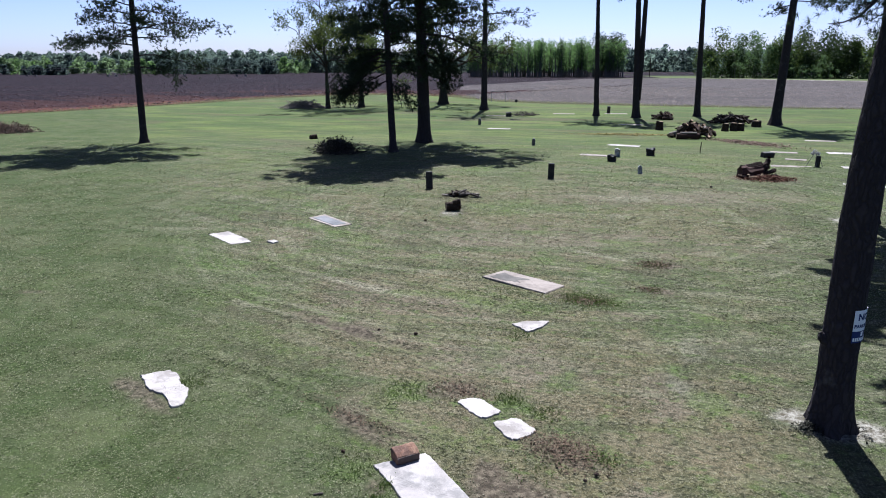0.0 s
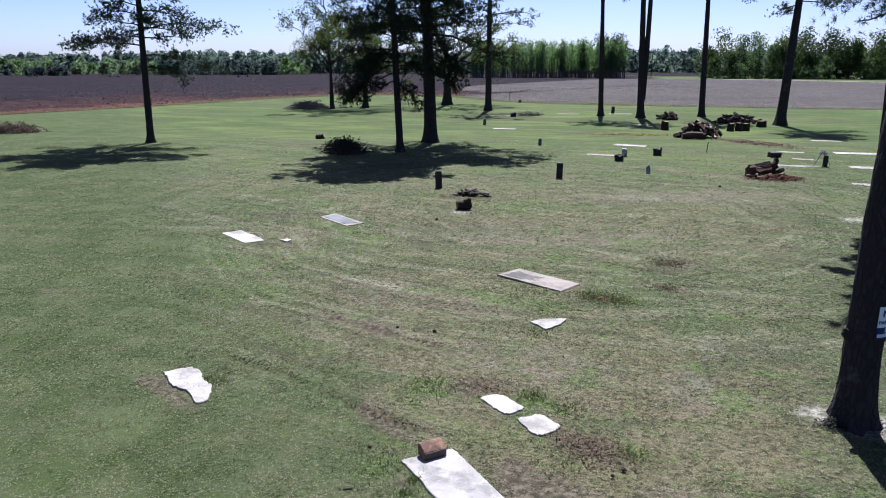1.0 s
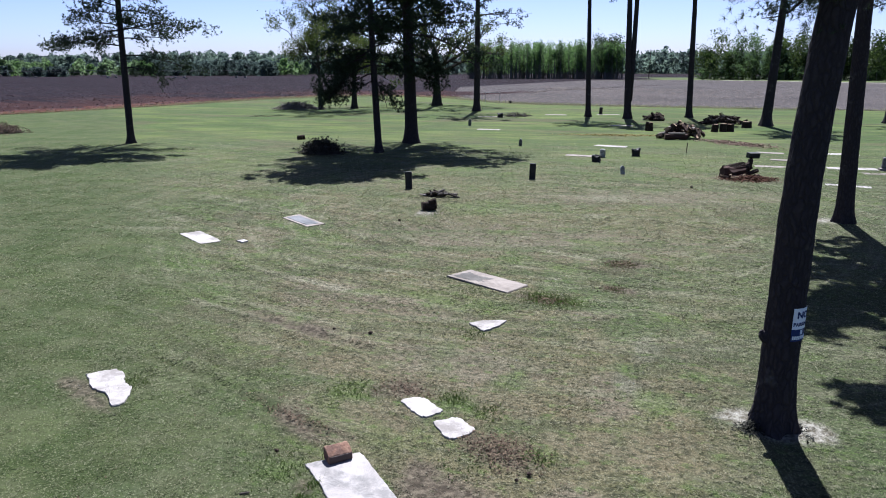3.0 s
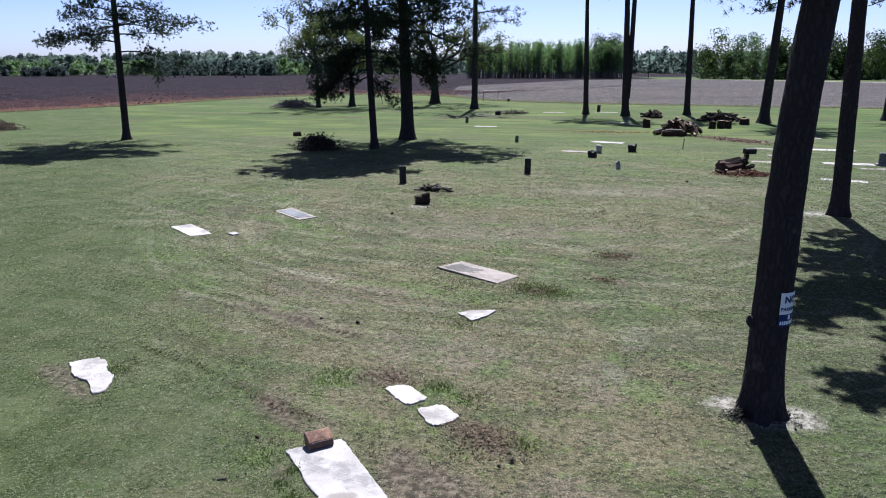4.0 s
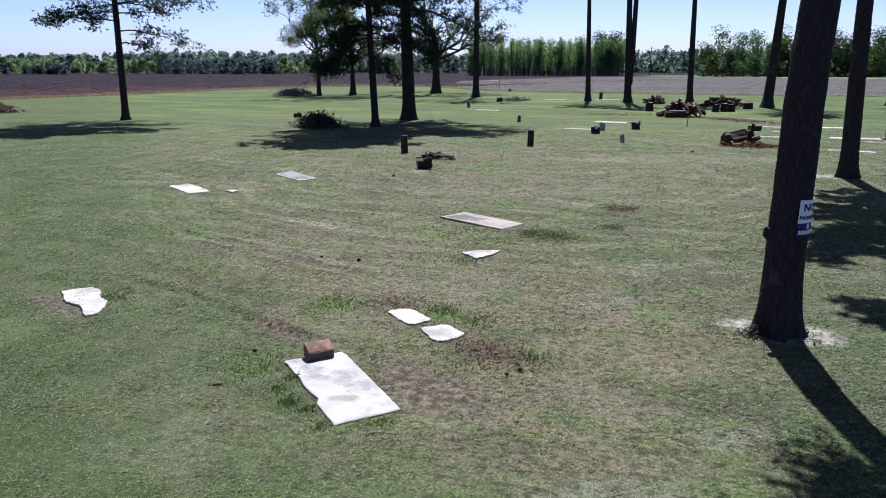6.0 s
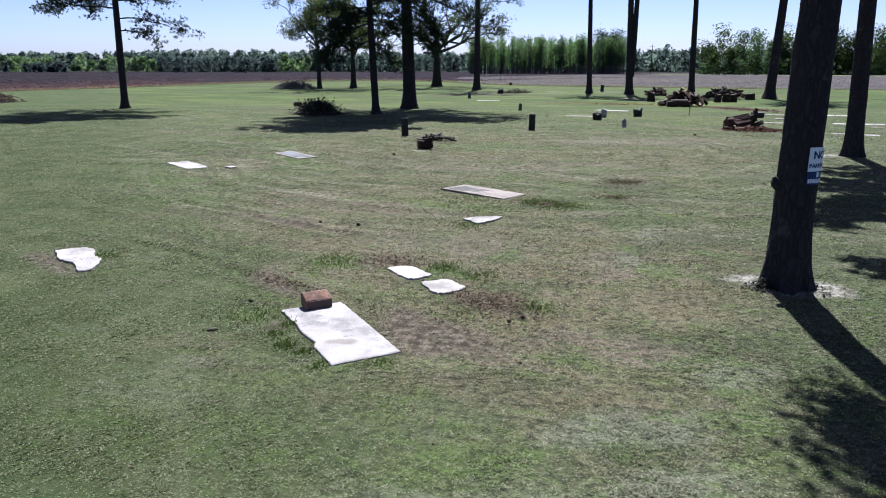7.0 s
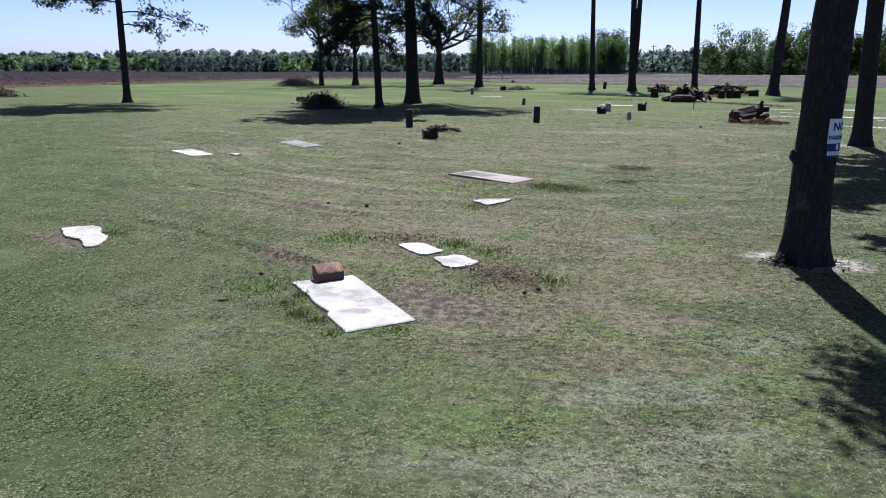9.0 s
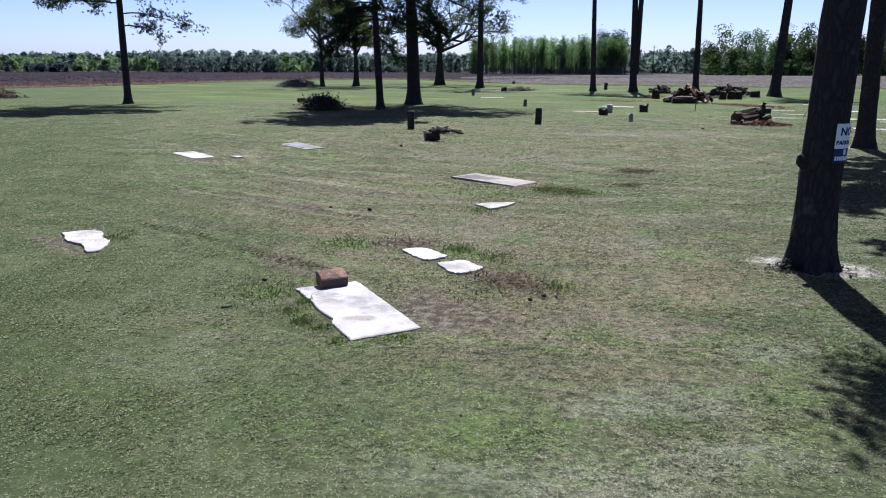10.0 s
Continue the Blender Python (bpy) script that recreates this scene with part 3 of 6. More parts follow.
EDGE2 = [(-8, 97.5), (-0.7, 87.2), (8, 83), (17.6, 80.2), (33.8, 77), (60, 73), (110, 64), (200, 40)]


def smooth_line(pts, n=6):
    out = []
    for i in range(len(pts) - 1):
        p0, p1, p2, p3 = (Vector(pts[max(0, min(len(pts) - 1, j))]) for j in (i - 1, i, i + 1, i + 2))
        for s in range(n):
            t = s / n
            out.append(tuple(0.5 * ((2 * p1) + (p2 - p0) * t + (2 * p0 - 5 * p1 + 4 * p2 - p3) * t * t + (3 * p1 - p0 - 3 * p2 + p3) * t ** 3)))
    return out + [pts[-1]]


def build_fields():
    rnd = random.Random(4)
    frayed = lambda pts: [(x + rnd.uniform(-0.5, 0.5), y + rnd.uniform(-0.5, 0.5)) for x, y in pts]
    e1, e2 = frayed(smooth_line(EDGE)), frayed(smooth_line(EDGE2))
    flat_region("field_dark", e1 + [(-9.6, 132), (18, 188), (40, 207), (42, 420), (-40, 430), (-110, 425), (-210, 340), (-360, 280), (-560, 170)], 0.03,
                DARK_FIELD, "dark freshly ploughed field soil beyond the lawn", "field")
    flat_region("field_grey", e2 + [(260, 90), (150, 125), (92, 152), (67, 171), (44, 200), (18, 188), (-9.6, 132)], 0.034,
                GREY_FIELD, "pale grey-brown stubble field with faint rows", "field")
    flat_region("field_far", [(44, 262), (110, 262), (150, 420), (40, 420)], 0.03, DARK_FIELD, "distant dark ploughed field in a gap of the woods", "field")
    strip = smooth_line(EDGE, 14)
    for lo, hi, z, mat, label in ((3, 7, 0.05, RED_SOIL, "reddish bare soil strip between lawn and ploughed field"),
                                  (14, 30, 0.04, REDDISH_FIELD, "dark reddish outer furrows of the ploughed field")):
        outer = []
        for i, (x, y) in enumerate(strip):
            a, b = Vector(strip[max(i - 1, 0)]), Vector(strip[min(i + 1, len(strip) - 1)])
            d, far = (b - a).normalized(), rnd.uniform(lo, hi)
            outer.append((x - d.y * far, y + d.x * far))
        bm = bmesh.new()
        a = [bm.verts.new((x, y, z + land_z(y))) for x, y in strip]
        b = [bm.verts.new((x, y, z + land_z(y))) for x, y in outer]
        for i in range(len(a) - 1):
            bm.faces.new((a[i], a[i + 1], b[i + 1], b[i]))
        bm.normal_update()
        tagged(part("field_margin", bm, mat), label, "field margin", kind="structure")
    road = smooth_line([(52, 188), (64, 175), (76, 152), (95, 128), (140, 100)])
    bm = bmesh.new()
    road = [far_spot(x, y) for x, y in road]
    a = [bm.verts.new((x - 1.6, y, z + 0.05)) for x, y, z in road]
    b = [bm.verts.new((x + 1.6, y + 1.5, land_z(y + 1.5) + 0.05)) for x, y, z in road]
    for i in range(len(a) - 1):
        bm.faces.new((a[i + 1], a[i], b[i], b[i + 1]))
    bm.normal_update()
    tagged(part("road", bm, ROAD), "pale sandy farm track along the stubble field", "track", kind="structure")


def build_clods():
    """Pale clods and stalks that lie in rows on the ploughed soil, nearest the lawn."""
    rng = np.random.default_rng(21)
    n = 19000
    k = 90 * rng.random(n) ** 1.7
    line = np.array(smooth_line(EDGE[1:], 12))
    i = rng.integers(0, len(line) - 1, n)
    f = rng.random((n, 1))
    p = line[i] * (1 - f) + line[i + 1] * f
    d = line[i + 1] - line[i]
    d /= np.linalg.norm(d, axis=1, keepdims=True)
    k = np.round(k / 0.9) * 0.9 + rng.normal(size=n) * 0.22 + 1.5
    p = p + np.stack([-d[:, 1], d[:, 0]], 1) * k[:, None]
    s = 0.03 + 0.07 * rng.random(n) ** 2
    A = rng.random(n) * math.tau
    P = np.empty((n, 3, 3), np.float32)
    for c in range(3):
        a = A + c * math.tau / 3
        P[:, c] = np.stack([p[:, 0] + s * np.cos(a) * 1.5, p[:, 1] + s * np.sin(a), 0.05 + s * (0.2 + 1.2 * (c == 0)) - 0.013 * (p[:, 1] - 100).clip(0)], 1)
    tagged(soup("clods", P, 3, CLOD), "pale clods and stalks scattered over dark ploughed soil", "clods", kind="stuff")
    n = 30000
    line = np.array(smooth_line(EDGE2[:7], 14))
    i = rng.integers(0, len(line) - 1, n)
    f = rng.random((n, 1))
    p = line[i] * (1 - f) + line[i + 1] * f
    k = 62 * rng.random(n) ** 1.3
    k = np.round(k / 1.0) + rng.normal(size=n) * 0.16 + 0.8
    p = p + np.stack([0.22 * k, k], 1)
    p[:, 0] += 6 * np.sin(k * 0.05)
    s = 0.03 + 0.08 * rng.random(n) ** 2
    A = rng.random(n) * math.tau
    P = np.empty((n, 3, 3), np.float32)
    for c in range(3):
        a = A + c * math.tau / 3
        P[:, c] = np.stack([p[:, 0] + s * np.cos(a) * 1.5, p[:, 1] + s * np.sin(a), 0.055 + s * (0.1 + 0.25 * (c == 0)) - 0.013 * (p[:, 1] - 100).clip(0)], 1)
    keep = (p[:, 0] > -9) & (p[:, 1] < 168)
    tagged(soup("stubble", P[keep], 3, STUBBLE), "short pale crop stubble in faint rows", "stubble", kind="stuff")


def build_tall_grass():
    """Longer weeds that the mower missed, at slab edges and bare patches."""
    rng = np.random.default_rng(31)
    spots_at = [(-1.25, 7.5, 0.12, 40), (-0.85, 6.72, 0.1, 40), (-0.6, 6.4, 0.1, 25), (0.0, 6.55, 0.1, 25), (-1.3, 7.2, 0.14, 50), (-1.08, 6.88, 0.1, 60), (-1.75, 7.75, 0.4, 120), (0.3, 9.95, 0.26, 130), (0.8, 9.6, 0.28, 110),
                (1.55, 8.35, 0.25, 90), (-1.4, 10.1, 0.45, 160), (1.7, 14.95, 0.4, 700), (2.1, 14.72, 0.4, 520), (2.4, 14.65, 0.35, 260), (3.9, 17.7, 0.4, 200), (3.5, 15.7, 0.25, 110), (0.3, 15.25, 0.5, 120), 
                (-4.95, 10.0, 0.25, 90), (0.45, 12.7, 0.3, 80), (-1.6, 23.6, 0.5, 90), (0.7, 8.1, 0.4, 60)]
    out = []
    for x, y, r, n in spots_at:
        n *= 2
        p = np.array([x, y]) + rng.normal(size=(n, 2)) * r * 0.55
        h = 0.022 + 0.045 * rng.random(n)
        az = rng.random(n) * math.tau
        w = 0.004 + 0.006 * rng.random(n)
        lean = rng.normal(size=(n, 2)) * h[:, None] * 0.7
        P = np.empty((n, 3, 3), np.float32)
        P[:, 0] = np.stack([p[:, 0] - w * np.cos(az), p[:, 1] - w * np.sin(az), h * 0], 1)
        P[:, 1] = np.stack([p[:, 0] + w * np.cos(az), p[:, 1] + w * np.sin(az), h * 0], 1)
        P[:, 2] = np.stack([p[:, 0] + lean[:, 0], p[:, 1] + lean[:, 1], h], 1)
        out.append(P)
    tagged(soup("weeds", np.concatenate(out), 3, WEED), "longer fresh green weeds beside the slabs", "weeds", kind="stuff")


def build_edge_grass():
    rng = np.random.default_rng(12)
    line = np.array(smooth_line(EDGE, 12) + smooth_line(EDGE2, 12))
    n = 26000
    k = rng.integers(0, len(line) - 1, n)
    f = rng.random((n, 1))
    p = line[k] * (1 - f) + line[k + 1] * f + rng.normal(size=(n, 2)) * 0.75
    h = 0.06 + 0.26 * rng.random(n) ** 2
    az = rng.random(n) * math.tau
    w = 0.012 + 0.02 * rng.random(n)
    lean = rng.normal(size=(n, 2)) * h[:, None] * 0.5
    P = np.empty((n, 3, 3), np.float32)
    P[:, 0] = np.stack([p[:, 0] - w * np.cos(az), p[:, 1] - w * np.sin(az), h * 0], 1)
    P[:, 1] = np.stack([p[:, 0] + w * np.cos(az), p[:, 1] + w * np.sin(az), h * 0], 1)
    P[:, 2] = np.stack([p[:, 0] + lean[:, 0], p[:, 1] + lean[:, 1], h], 1)
    tagged(soup("edge_grass", P, 3, EDGE_GRASS), "ragged dry and green grass along the field edge", "grass", kind="stuff")


def in_spot(x, y, places, grow=1.0):
    hit = np.zeros(len(x), bool)
    for px, py, a, b, turn in places:
        c, s = math.cos(radians(turn)), math.sin(radians(turn))
        u = ((x - px) * c + (y - py) * s) / (a * grow)
        v = (-(x - px) * s + (y - py) * c) / (b * grow)
        hit |= u * u + v * v < 1
    return hit


SLABS = []      # outlines of the slabs that lie in the turf, filled below


def in_outline(x, y, pts):
    inside = np.zeros(len(x), bool)
    for (x1, y1), (x2, y2) in zip(pts, pts[1:] + pts[:1]):
        cross = ((y1 > y) != (y2 > y)) & (x < (x2 - x1) * (y - y1) / (y2 - y1 + 1e-12) + x1)
        inside ^= cross
    return inside


def build_grass():
    """Short turf: small tufts of bent blades with dark gaps between them, coarser with distance."""
    rng = np.random.default_rng(7)
    out = []
    for lo, hi, gap_, blades in ((2.9, 4.5, 0.022, 5), (4.5, 6.5, 0.026, 5), (6.5, 9.5, 0.035, 5), (9.5, 14, 0.049, 5), (14, 20, 0.070, 5), (20, 28, 0.105, 5), (28, 46, 0.15, 4)):
        wide = 1.44 * hi + 3.0
        count = int((hi - lo) * wide / gap_ ** 2)
        y = lo + (hi - lo) * rng.random(count) - 0.2
        x = 0.7 - 0.16 * y + (rng.random(count) - 0.5) * (1.44 * y + 3.4)
        keep = ~in_spot(x, y, SANDY, 0.9) & (~in_spot(x, y, BARE, 0.9) | (rng.random(count) < 0.22)) & (~in_spot(x, y, RUTS, 1.0) | (rng.random(count) < 0.4)) & (~in_spot(x, y, WORN, 0.8) | (rng.random(count) < 0.6))
        keep &= rng.random(count) < ((46 - y) / 20).clip(0, 1)
        for pts in SLABS:
            keep &= ~in_outline(x, y, pts)
        x, y = x[keep], y[keep]
        lump = 2.4 * (value_noise(x, y, 1.7, 3, 3) - 0.5) + 2.0 * (value_noise(x, y, 15, 8, 2) - 0.5)
        keep = lump > -0.6 + 0.7 * (rng.random(len(x)) - 0.5)
        x, y, lump = x[keep], y[keep], lump[keep]
        z = np.array([lawn_z(a, b) for a, b in zip(x, y)]) - 0.003
        n = len(x) * blades
        x, y, z, lump = (np.repeat(v, blades) for v in (x, y, z, lump))
        size = gap_ / 0.036
        az = rng.random(n) * math.tau
        root = 0.010 * size * rng.random(n)
        x, y = x + root * np.cos(az), y + root * np.sin(az)
        size = size ** 0.55
        h = (0.006 + 0.010 * rng.random(n) + 0.008 * lump.clip(-0.7, 1)).clip(0.004, 0.03) * size
        wid = (0.0040 + 0.0042 * rng.random(n)) * size * (gap_ / 0.036) ** 0.3
        lean = (0.012 + 0.020 * rng.random(n)) * size
        la = az + rng.normal(size=n) * 0.7
        P = np.empty((n, 3, 3), np.float32)
        P[:, 0] = np.stack([x - wid * np.sin(la), y + wid * np.cos(la), z + 0.3 * h], 1)
        P[:, 1] = np.stack([x + wid * np.sin(la), y - wid * np.cos(la), z + 0.5 * h], 1)
        P[:, 2] = np.stack([x + lean * np.cos(la), y + lean * np.sin(la), z + h], 1)
        out.append(P)
    P = np.concatenate(out)
    ob = soup("grass", P, 3, BLADES)
    mark_turf(ob.data, P[:, 0, 0].repeat(3).astype(float), P[:, 0, 1].repeat(3).astype(float))
    tagged(ob, "short mown grass blades, green and dry straw mixed", "grass", kind="stuff")


# ---------------------------------------------------------------- trees
def trunk_mesh(height, r, lean, rnd, sides=16, rings=26, flare=1.5, rough=0.05, bend=0.0, bow=0.0):
    """A tapered trunk; bow bends it sideways above three metres."""
    bm = bmesh.new()
    prev = None
    ox, oy = rnd.uniform(0, 50), rnd.uniform(0, 50)
    for j in range(rings + 1):
        z = height * (j / rings) ** 1.35
        f = z / height
        rad = r * (1 - 0.62 * f ** 1.2) * (1 + (flare - 1) * math.exp(-z / (1.1 * r)))
        cx = lean[0] * z + bend * math.sin(f * 3.0) * r + bow * max(0.0, z - 3.0) ** 1.6
        cy = lean[1] * z
        ring = []
        for s in range(sides):
            a = math.tau * s / sides
            root = 1 + 0.22 * math.exp(-z / (1.3 * r)) * math.sin(5 * a + ox)
            k = 1 + rough * noise.noise(Vector((ox + 4 * math.cos(a), oy + 4 * math.sin(a), z * 2.2)))
            ring.append(bm.verts.new((cx + rad * k * root * math.cos(a), cy + rad * k * root * math.sin(a), z - 0.05 if j == 0 else z)))
        if prev:
            for s in range(sides):
                bm.faces.new((prev[s], prev[(s + 1) % sides], ring[(s + 1) % sides], ring[s]))
        prev = ring
    bm.faces.new(prev)
    return bm


def tufts(centres, ways, rng, length=0.24, count=16, width=0.012):
    """Bundles of pine needles: thin triangles that fan out from each twig's end."""
    C = np.repeat(np.asarray(centres, np.float32), count, 0)
    W = np.repeat(np.asarray(ways, np.float32), count, 0)
    n = len(C)
    D = rng.normal(size=(n, 3)).astype(np.float32)
    D /= np.linalg.norm(D, axis=1, keepdims=True)
    D = D + 0.65 * W
    D /= np.linalg.norm(D, axis=1, keepdims=True)
    S = np.cross(D, rng.normal(size=(n, 3)))
    S /= np.linalg.norm(S, axis=1, keepdims=True) + 1e-9
    L = (length * (0.7 + 0.6 * rng.random((n, 1)))).astype(np.float32)
    P = np.empty((n, 3, 3), np.float32)
    P[:, 0] = C - S * width
    P[:, 1] = C + S * width
    P[:, 2] = C + D * L
    return P


def pine(label, x, y, height, r, lean=(0, 0), crown=5.0, spread=3.5, boughs=34, seed=1, dense=1.0, low=(), sides=16, rings=26, flare=1.5,
         needle=0.16, width=0.009, count=22, rough=0.05, bend=0.0, bunch=(5, 8), low_more=1.0, upper=7.5, bow=0.0):
    rnd, rng = random.Random(seed), np.random.default_rng(seed)
    top = thing("pine_tree", x, y)
    part("trunk", trunk_mesh(height, r, lean, rnd, sides, rings, flare, rough, bend, bow), BARK, top, smooth=True)
    C, W = [], []

    def bough(z, az, length, rise, droop, thick, more=1.0):
        p0 = Vector((lean[0] * z + bow * max(0.0, z - 3.0) ** 1.6, lean[1] * z, z))
        d = Vector((math.cos(az), math.sin(az), 0))
        bm = bmesh.new()
        pts, side = [], Vector((-d.y, d.x, 0)) * rnd.uniform(-0.25, 0.25)
        for i in range(7):
            f = i / 6
            wig = Vector((rnd.uniform(-1, 1), rnd.uniform(-1, 1), rnd.uniform(-1, 1))) * 0.05 * length * f
            pts.append(p0 + d * length * f + side * length * f * f + Vector((0, 0, rise * length * f - droop * length * f * f)) + wig)
        tube(bm, pts, [thick * (1 - 0.8 * i / 6) for i in range(7)], 5)
        twigs = max(4, int(length * 4.2 * dense * more))
        for k in range(twigs):
            f = rnd.uniform(0.28, 1.0)
            i = min(int(f * 6), 5)
            q = pts[i].lerp(pts[i + 1], f * 6 - i)
            way = (d * rnd.uniform(0.1, 1.0) + Vector((-d.y, d.x, 0)) * rnd.uniform(-1, 1) + Vector((0, 0, rnd.uniform(-0.35, 0.6)))).normalized()
            ln = rnd.uniform(0.25, 0.85) * (0.35 + 0.12 * length)
            e = q + way * ln
            tube(bm, [q, q.lerp(e, 0.5) + Vector((0, 0, -0.03)), e], [0.014, 0.01, 0.006], 3, False)
            for s in range(rnd.randint(*bunch)):
                g = e + Vector((rnd.gauss(0, 1), rnd.gauss(0, 1), rnd.gauss(0, 0.8))) * (0.09 + 0.008 * bunch[1])
                C.append(g)
                W.append((way + Vector((0, 0, 0.3))).normalized())
        part("bough", bm, BARK, top, smooth=True)

    for i in range(boughs):
        f = (i + rnd.random()) / boughs
        z = crown + (height - crown) * f
        prof = (0.75 + 0.5 * f) if f < 0.45 else 0.98 * (1.06 - f) / 0.61
        bough(z, i * 2.4 + rnd.uniform(-0.4, 0.4), spread * max(prof, 0.12) * rnd.uniform(0.65, 1.1), rnd.uniform(0.0, 0.35) + 0.3 * f,
              rnd.uniform(0.05, 0.45) * (1 - f), 0.055 * r / 0.25 * (1.1 - f * 0.7))
    for z, az, length, rise, droop in low:
        bough(z, radians(az), length, rise, droop, 0.05, low_more)
    # above the view, needles are widened to deepen the cast shadow; the lower boughs are open
    thick = 5.9 + 0.118 * y
    up = [i for i, c in enumerate(C) if c.z > thick]
    down = [i for i, c in enumerate(C) if c.z <= thick]
    P = [tufts([C[i] for i in up], [W[i] for i in up], rng, needle * 1.2, max(8, int(count * 0.55)), width * upper)] if up else []
    if down:
        P.append(tufts([C[i] for i in down], [W[i] for i in down], rng, needle, count, width))
    tagged(soup("needles", np.concatenate(P), 3, NEEDLE, top, "dark green pine needle bundles"), kind="stuff")
    tagged(top, label, "pine tree", "pines on the lawn")
    return top


def leaf_cloud(centres, sizes, per, rng, leaf=0.12, squash=0.8):
    """Loose leaves scattered round the ends of twigs."""
    C = np.repeat(np.asarray(centres, np.float32), per, 0)
    R = np.repeat(np.asarray(sizes, np.float32), per)[:, None]
    n = len(C)
    O = rng.normal(size=(n, 3)) * R * np.array([1, 1, squash]) * 0.55
    U = rng.normal(size=(n, 3))
    U /= np.linalg.norm(U, axis=1, keepdims=True)
    V = np.cross(U, rng.normal(size=(n, 3)))
    V /= np.linalg.norm(V, axis=1, keepdims=True) + 1e-9
    s = (leaf * (0.6 + 0.8 * rng.random((n, 1))))
    B = C + O
    P = np.empty((n, 4, 3), np.float32)
    P[:, 0] = B - U * s
    P[:, 1] = B - V * s * 0.45
    P[:, 2] = B + U * s
    P[:, 3] = B + V * s * 0.45
    return P


def broadleaf(name, label, x, y, height, r, seed, leaf_mat, fork=3.0, spread=4.5, leaf=0.13, per=9, lean=(0, 0), bark=None, levels=4, group="trees on the lawn", category="tree", open_low=False, boughs=6):
    rnd, rng = random.Random(seed), np.random.default_rng(seed)
    top = thing(name, x, y)
    part("trunk", trunk_mesh(fork * 1.25, r, lean, rnd, 14, 12, 1.4), bark or OAK_BARK, top, smooth=True)
    ends, sizes = [], []

    def grow(bm, p, d, length, thick, level):
        pts, q, w = [p], p.copy(), d.copy()
        for i in range(4):
            w = (w + Vector((rnd.gauss(0, 0.16), rnd.gauss(0, 0.16), rnd.gauss(0.04, 0.12)))).normalized()
            q = q + w * length / 4
            pts.append(q.copy())
        tube(bm, pts, [thick * (1 - 0.13 * i) for i in range(5)], 6 if level < 2 else 4, False)
        if level >= levels:
            ends.append(q)
            sizes.append(0.55)
            ends.append(pts[2])
            sizes.append(0.45)
            return
        for i in range(rnd.choice((2, 3, 3))):
            ang = rnd.uniform(0, math.tau)
            side = w.orthogonal().normalized()
            side.rotate(Matrix.Rotation(ang, 3, w))
            nd = (w + side * rnd.uniform(0.45, 1.0)).normalized()
            nd.z = max(nd.z, -0.25)
            start = pts[4] if i == 0 else pts[rnd.choice((2, 3, 4))]
            grow(bm, start, nd, length * rnd.uniform(0.62, 0.84), thick * 0.58, level + 1)

    base = Vector((lean[0] * fork, lean[1] * fork, fork))
    reach = (height - fork) / 2.5
    bm = bmesh.new()
    grow(bm, base, Vector((lean[0], lean[1], 1)).normalized(), reach, r * 0.7, 1)
    part("limb", bm, bark or OAK_BARK, top, smooth=True)
    for i in range(boughs):
        a = i * 1.3 + rnd.uniform(0, 0.6)
        d = Vector((math.cos(a), math.sin(a), rnd.uniform(0.25, 0.9))).normalized()
        bm = bmesh.new()
        grow(bm, base + Vector((0, 0, rnd.uniform(-0.3 * fork, 0.5) if open_low else rnd.uniform(-0.2, 0.8))), d, spread * rnd.uniform(0.4, 0.55), r * 0.42, 1)
        part("limb", bm, bark or OAK_BARK, top, smooth=True)
    tagged(soup("leaves", leaf_cloud(ends, sizes, per, rng, leaf), 4, leaf_mat, top), kind="stuff")
    tagged(top, label, category, group)
    return top


def crowns(name, places, mats, label, seed, leaf=0.4, lobes=5, per=70, wide=0.3, low=0.22):
    """Far round-headed trees: several lobes of leaves to each crown; places are x, y, height."""
    per, leaf = int(per * 0.6), leaf * 1.55
    places = [(*far_spot(x, y)[:2], h * (1.38 if y < 400 else 1.5)) for x, y, h in places]
    rnd, rng = random.Random(seed), np.random.default_rng(seed)
    ob = thing(name, *places[0][:2])
    base = np.array([*places[0][:2], 0.0])
    land = lambda yy: -0.013 * (yy - 100).clip(0, 550)
    for k, m in enumerate(mats):
        mine = [p for i, p in enumerate(places) if (i * 7 + i // 3) % len(mats) == k]
        if not mine:
            continue
        T = np.repeat(np.array(mine), lobes, 0)
        n = len(T)
        h = T[:, 2]
        f = rng.random(n)
        a = rng.random(n) * math.tau
        reach = wide * h * (1 - 0.75 * f) * np.sqrt(rng.random(n))
        rad = h * (0.16 + 0.12 * rng.random(n)) * (1.15 - 0.4 * f)
        C = np.stack([T[:, 0] + reach * np.cos(a), T[:, 1] + reach * np.sin(a), low * h + (1 - low) * h * f - rad * f * 0.8 + land(T[:, 1])], 1)
        C, R = np.repeat(C, per, 0), np.repeat(rad, per)[:, None]
        N = rng.normal(size=(len(C), 3))
        N /= np.linalg.norm(N, axis=1, keepdims=True)
        B = C + N * R * (0.6 + 0.48 * rng.random((len(C), 1))) - base
        B[:, 2] = np.maximum(B[:, 2], land(B[:, 1] + base[1]) + 0.1)
        M = N + rng.normal(size=N.shape) * 0.4
        U = np.cross(M, rng.normal(size=N.shape))
        U /= np.linalg.norm(U, axis=1, keepdims=True) + 1e-9
        V = np.cross(M, U)
        V /= np.linalg.norm(V, axis=1, keepdims=True) + 1e-9
        s = leaf * (0.6 + 0.8 * rng.random((len(C), 1)))
        P = np.stack([B - U * s, B - V * s * 0.7, B + U * s, B + V * s * 0.7], 1)
        soup("foliage", P.astype(np.float32), 4, m, ob)
    tagged(ob, label, "woods", kind="stuff")


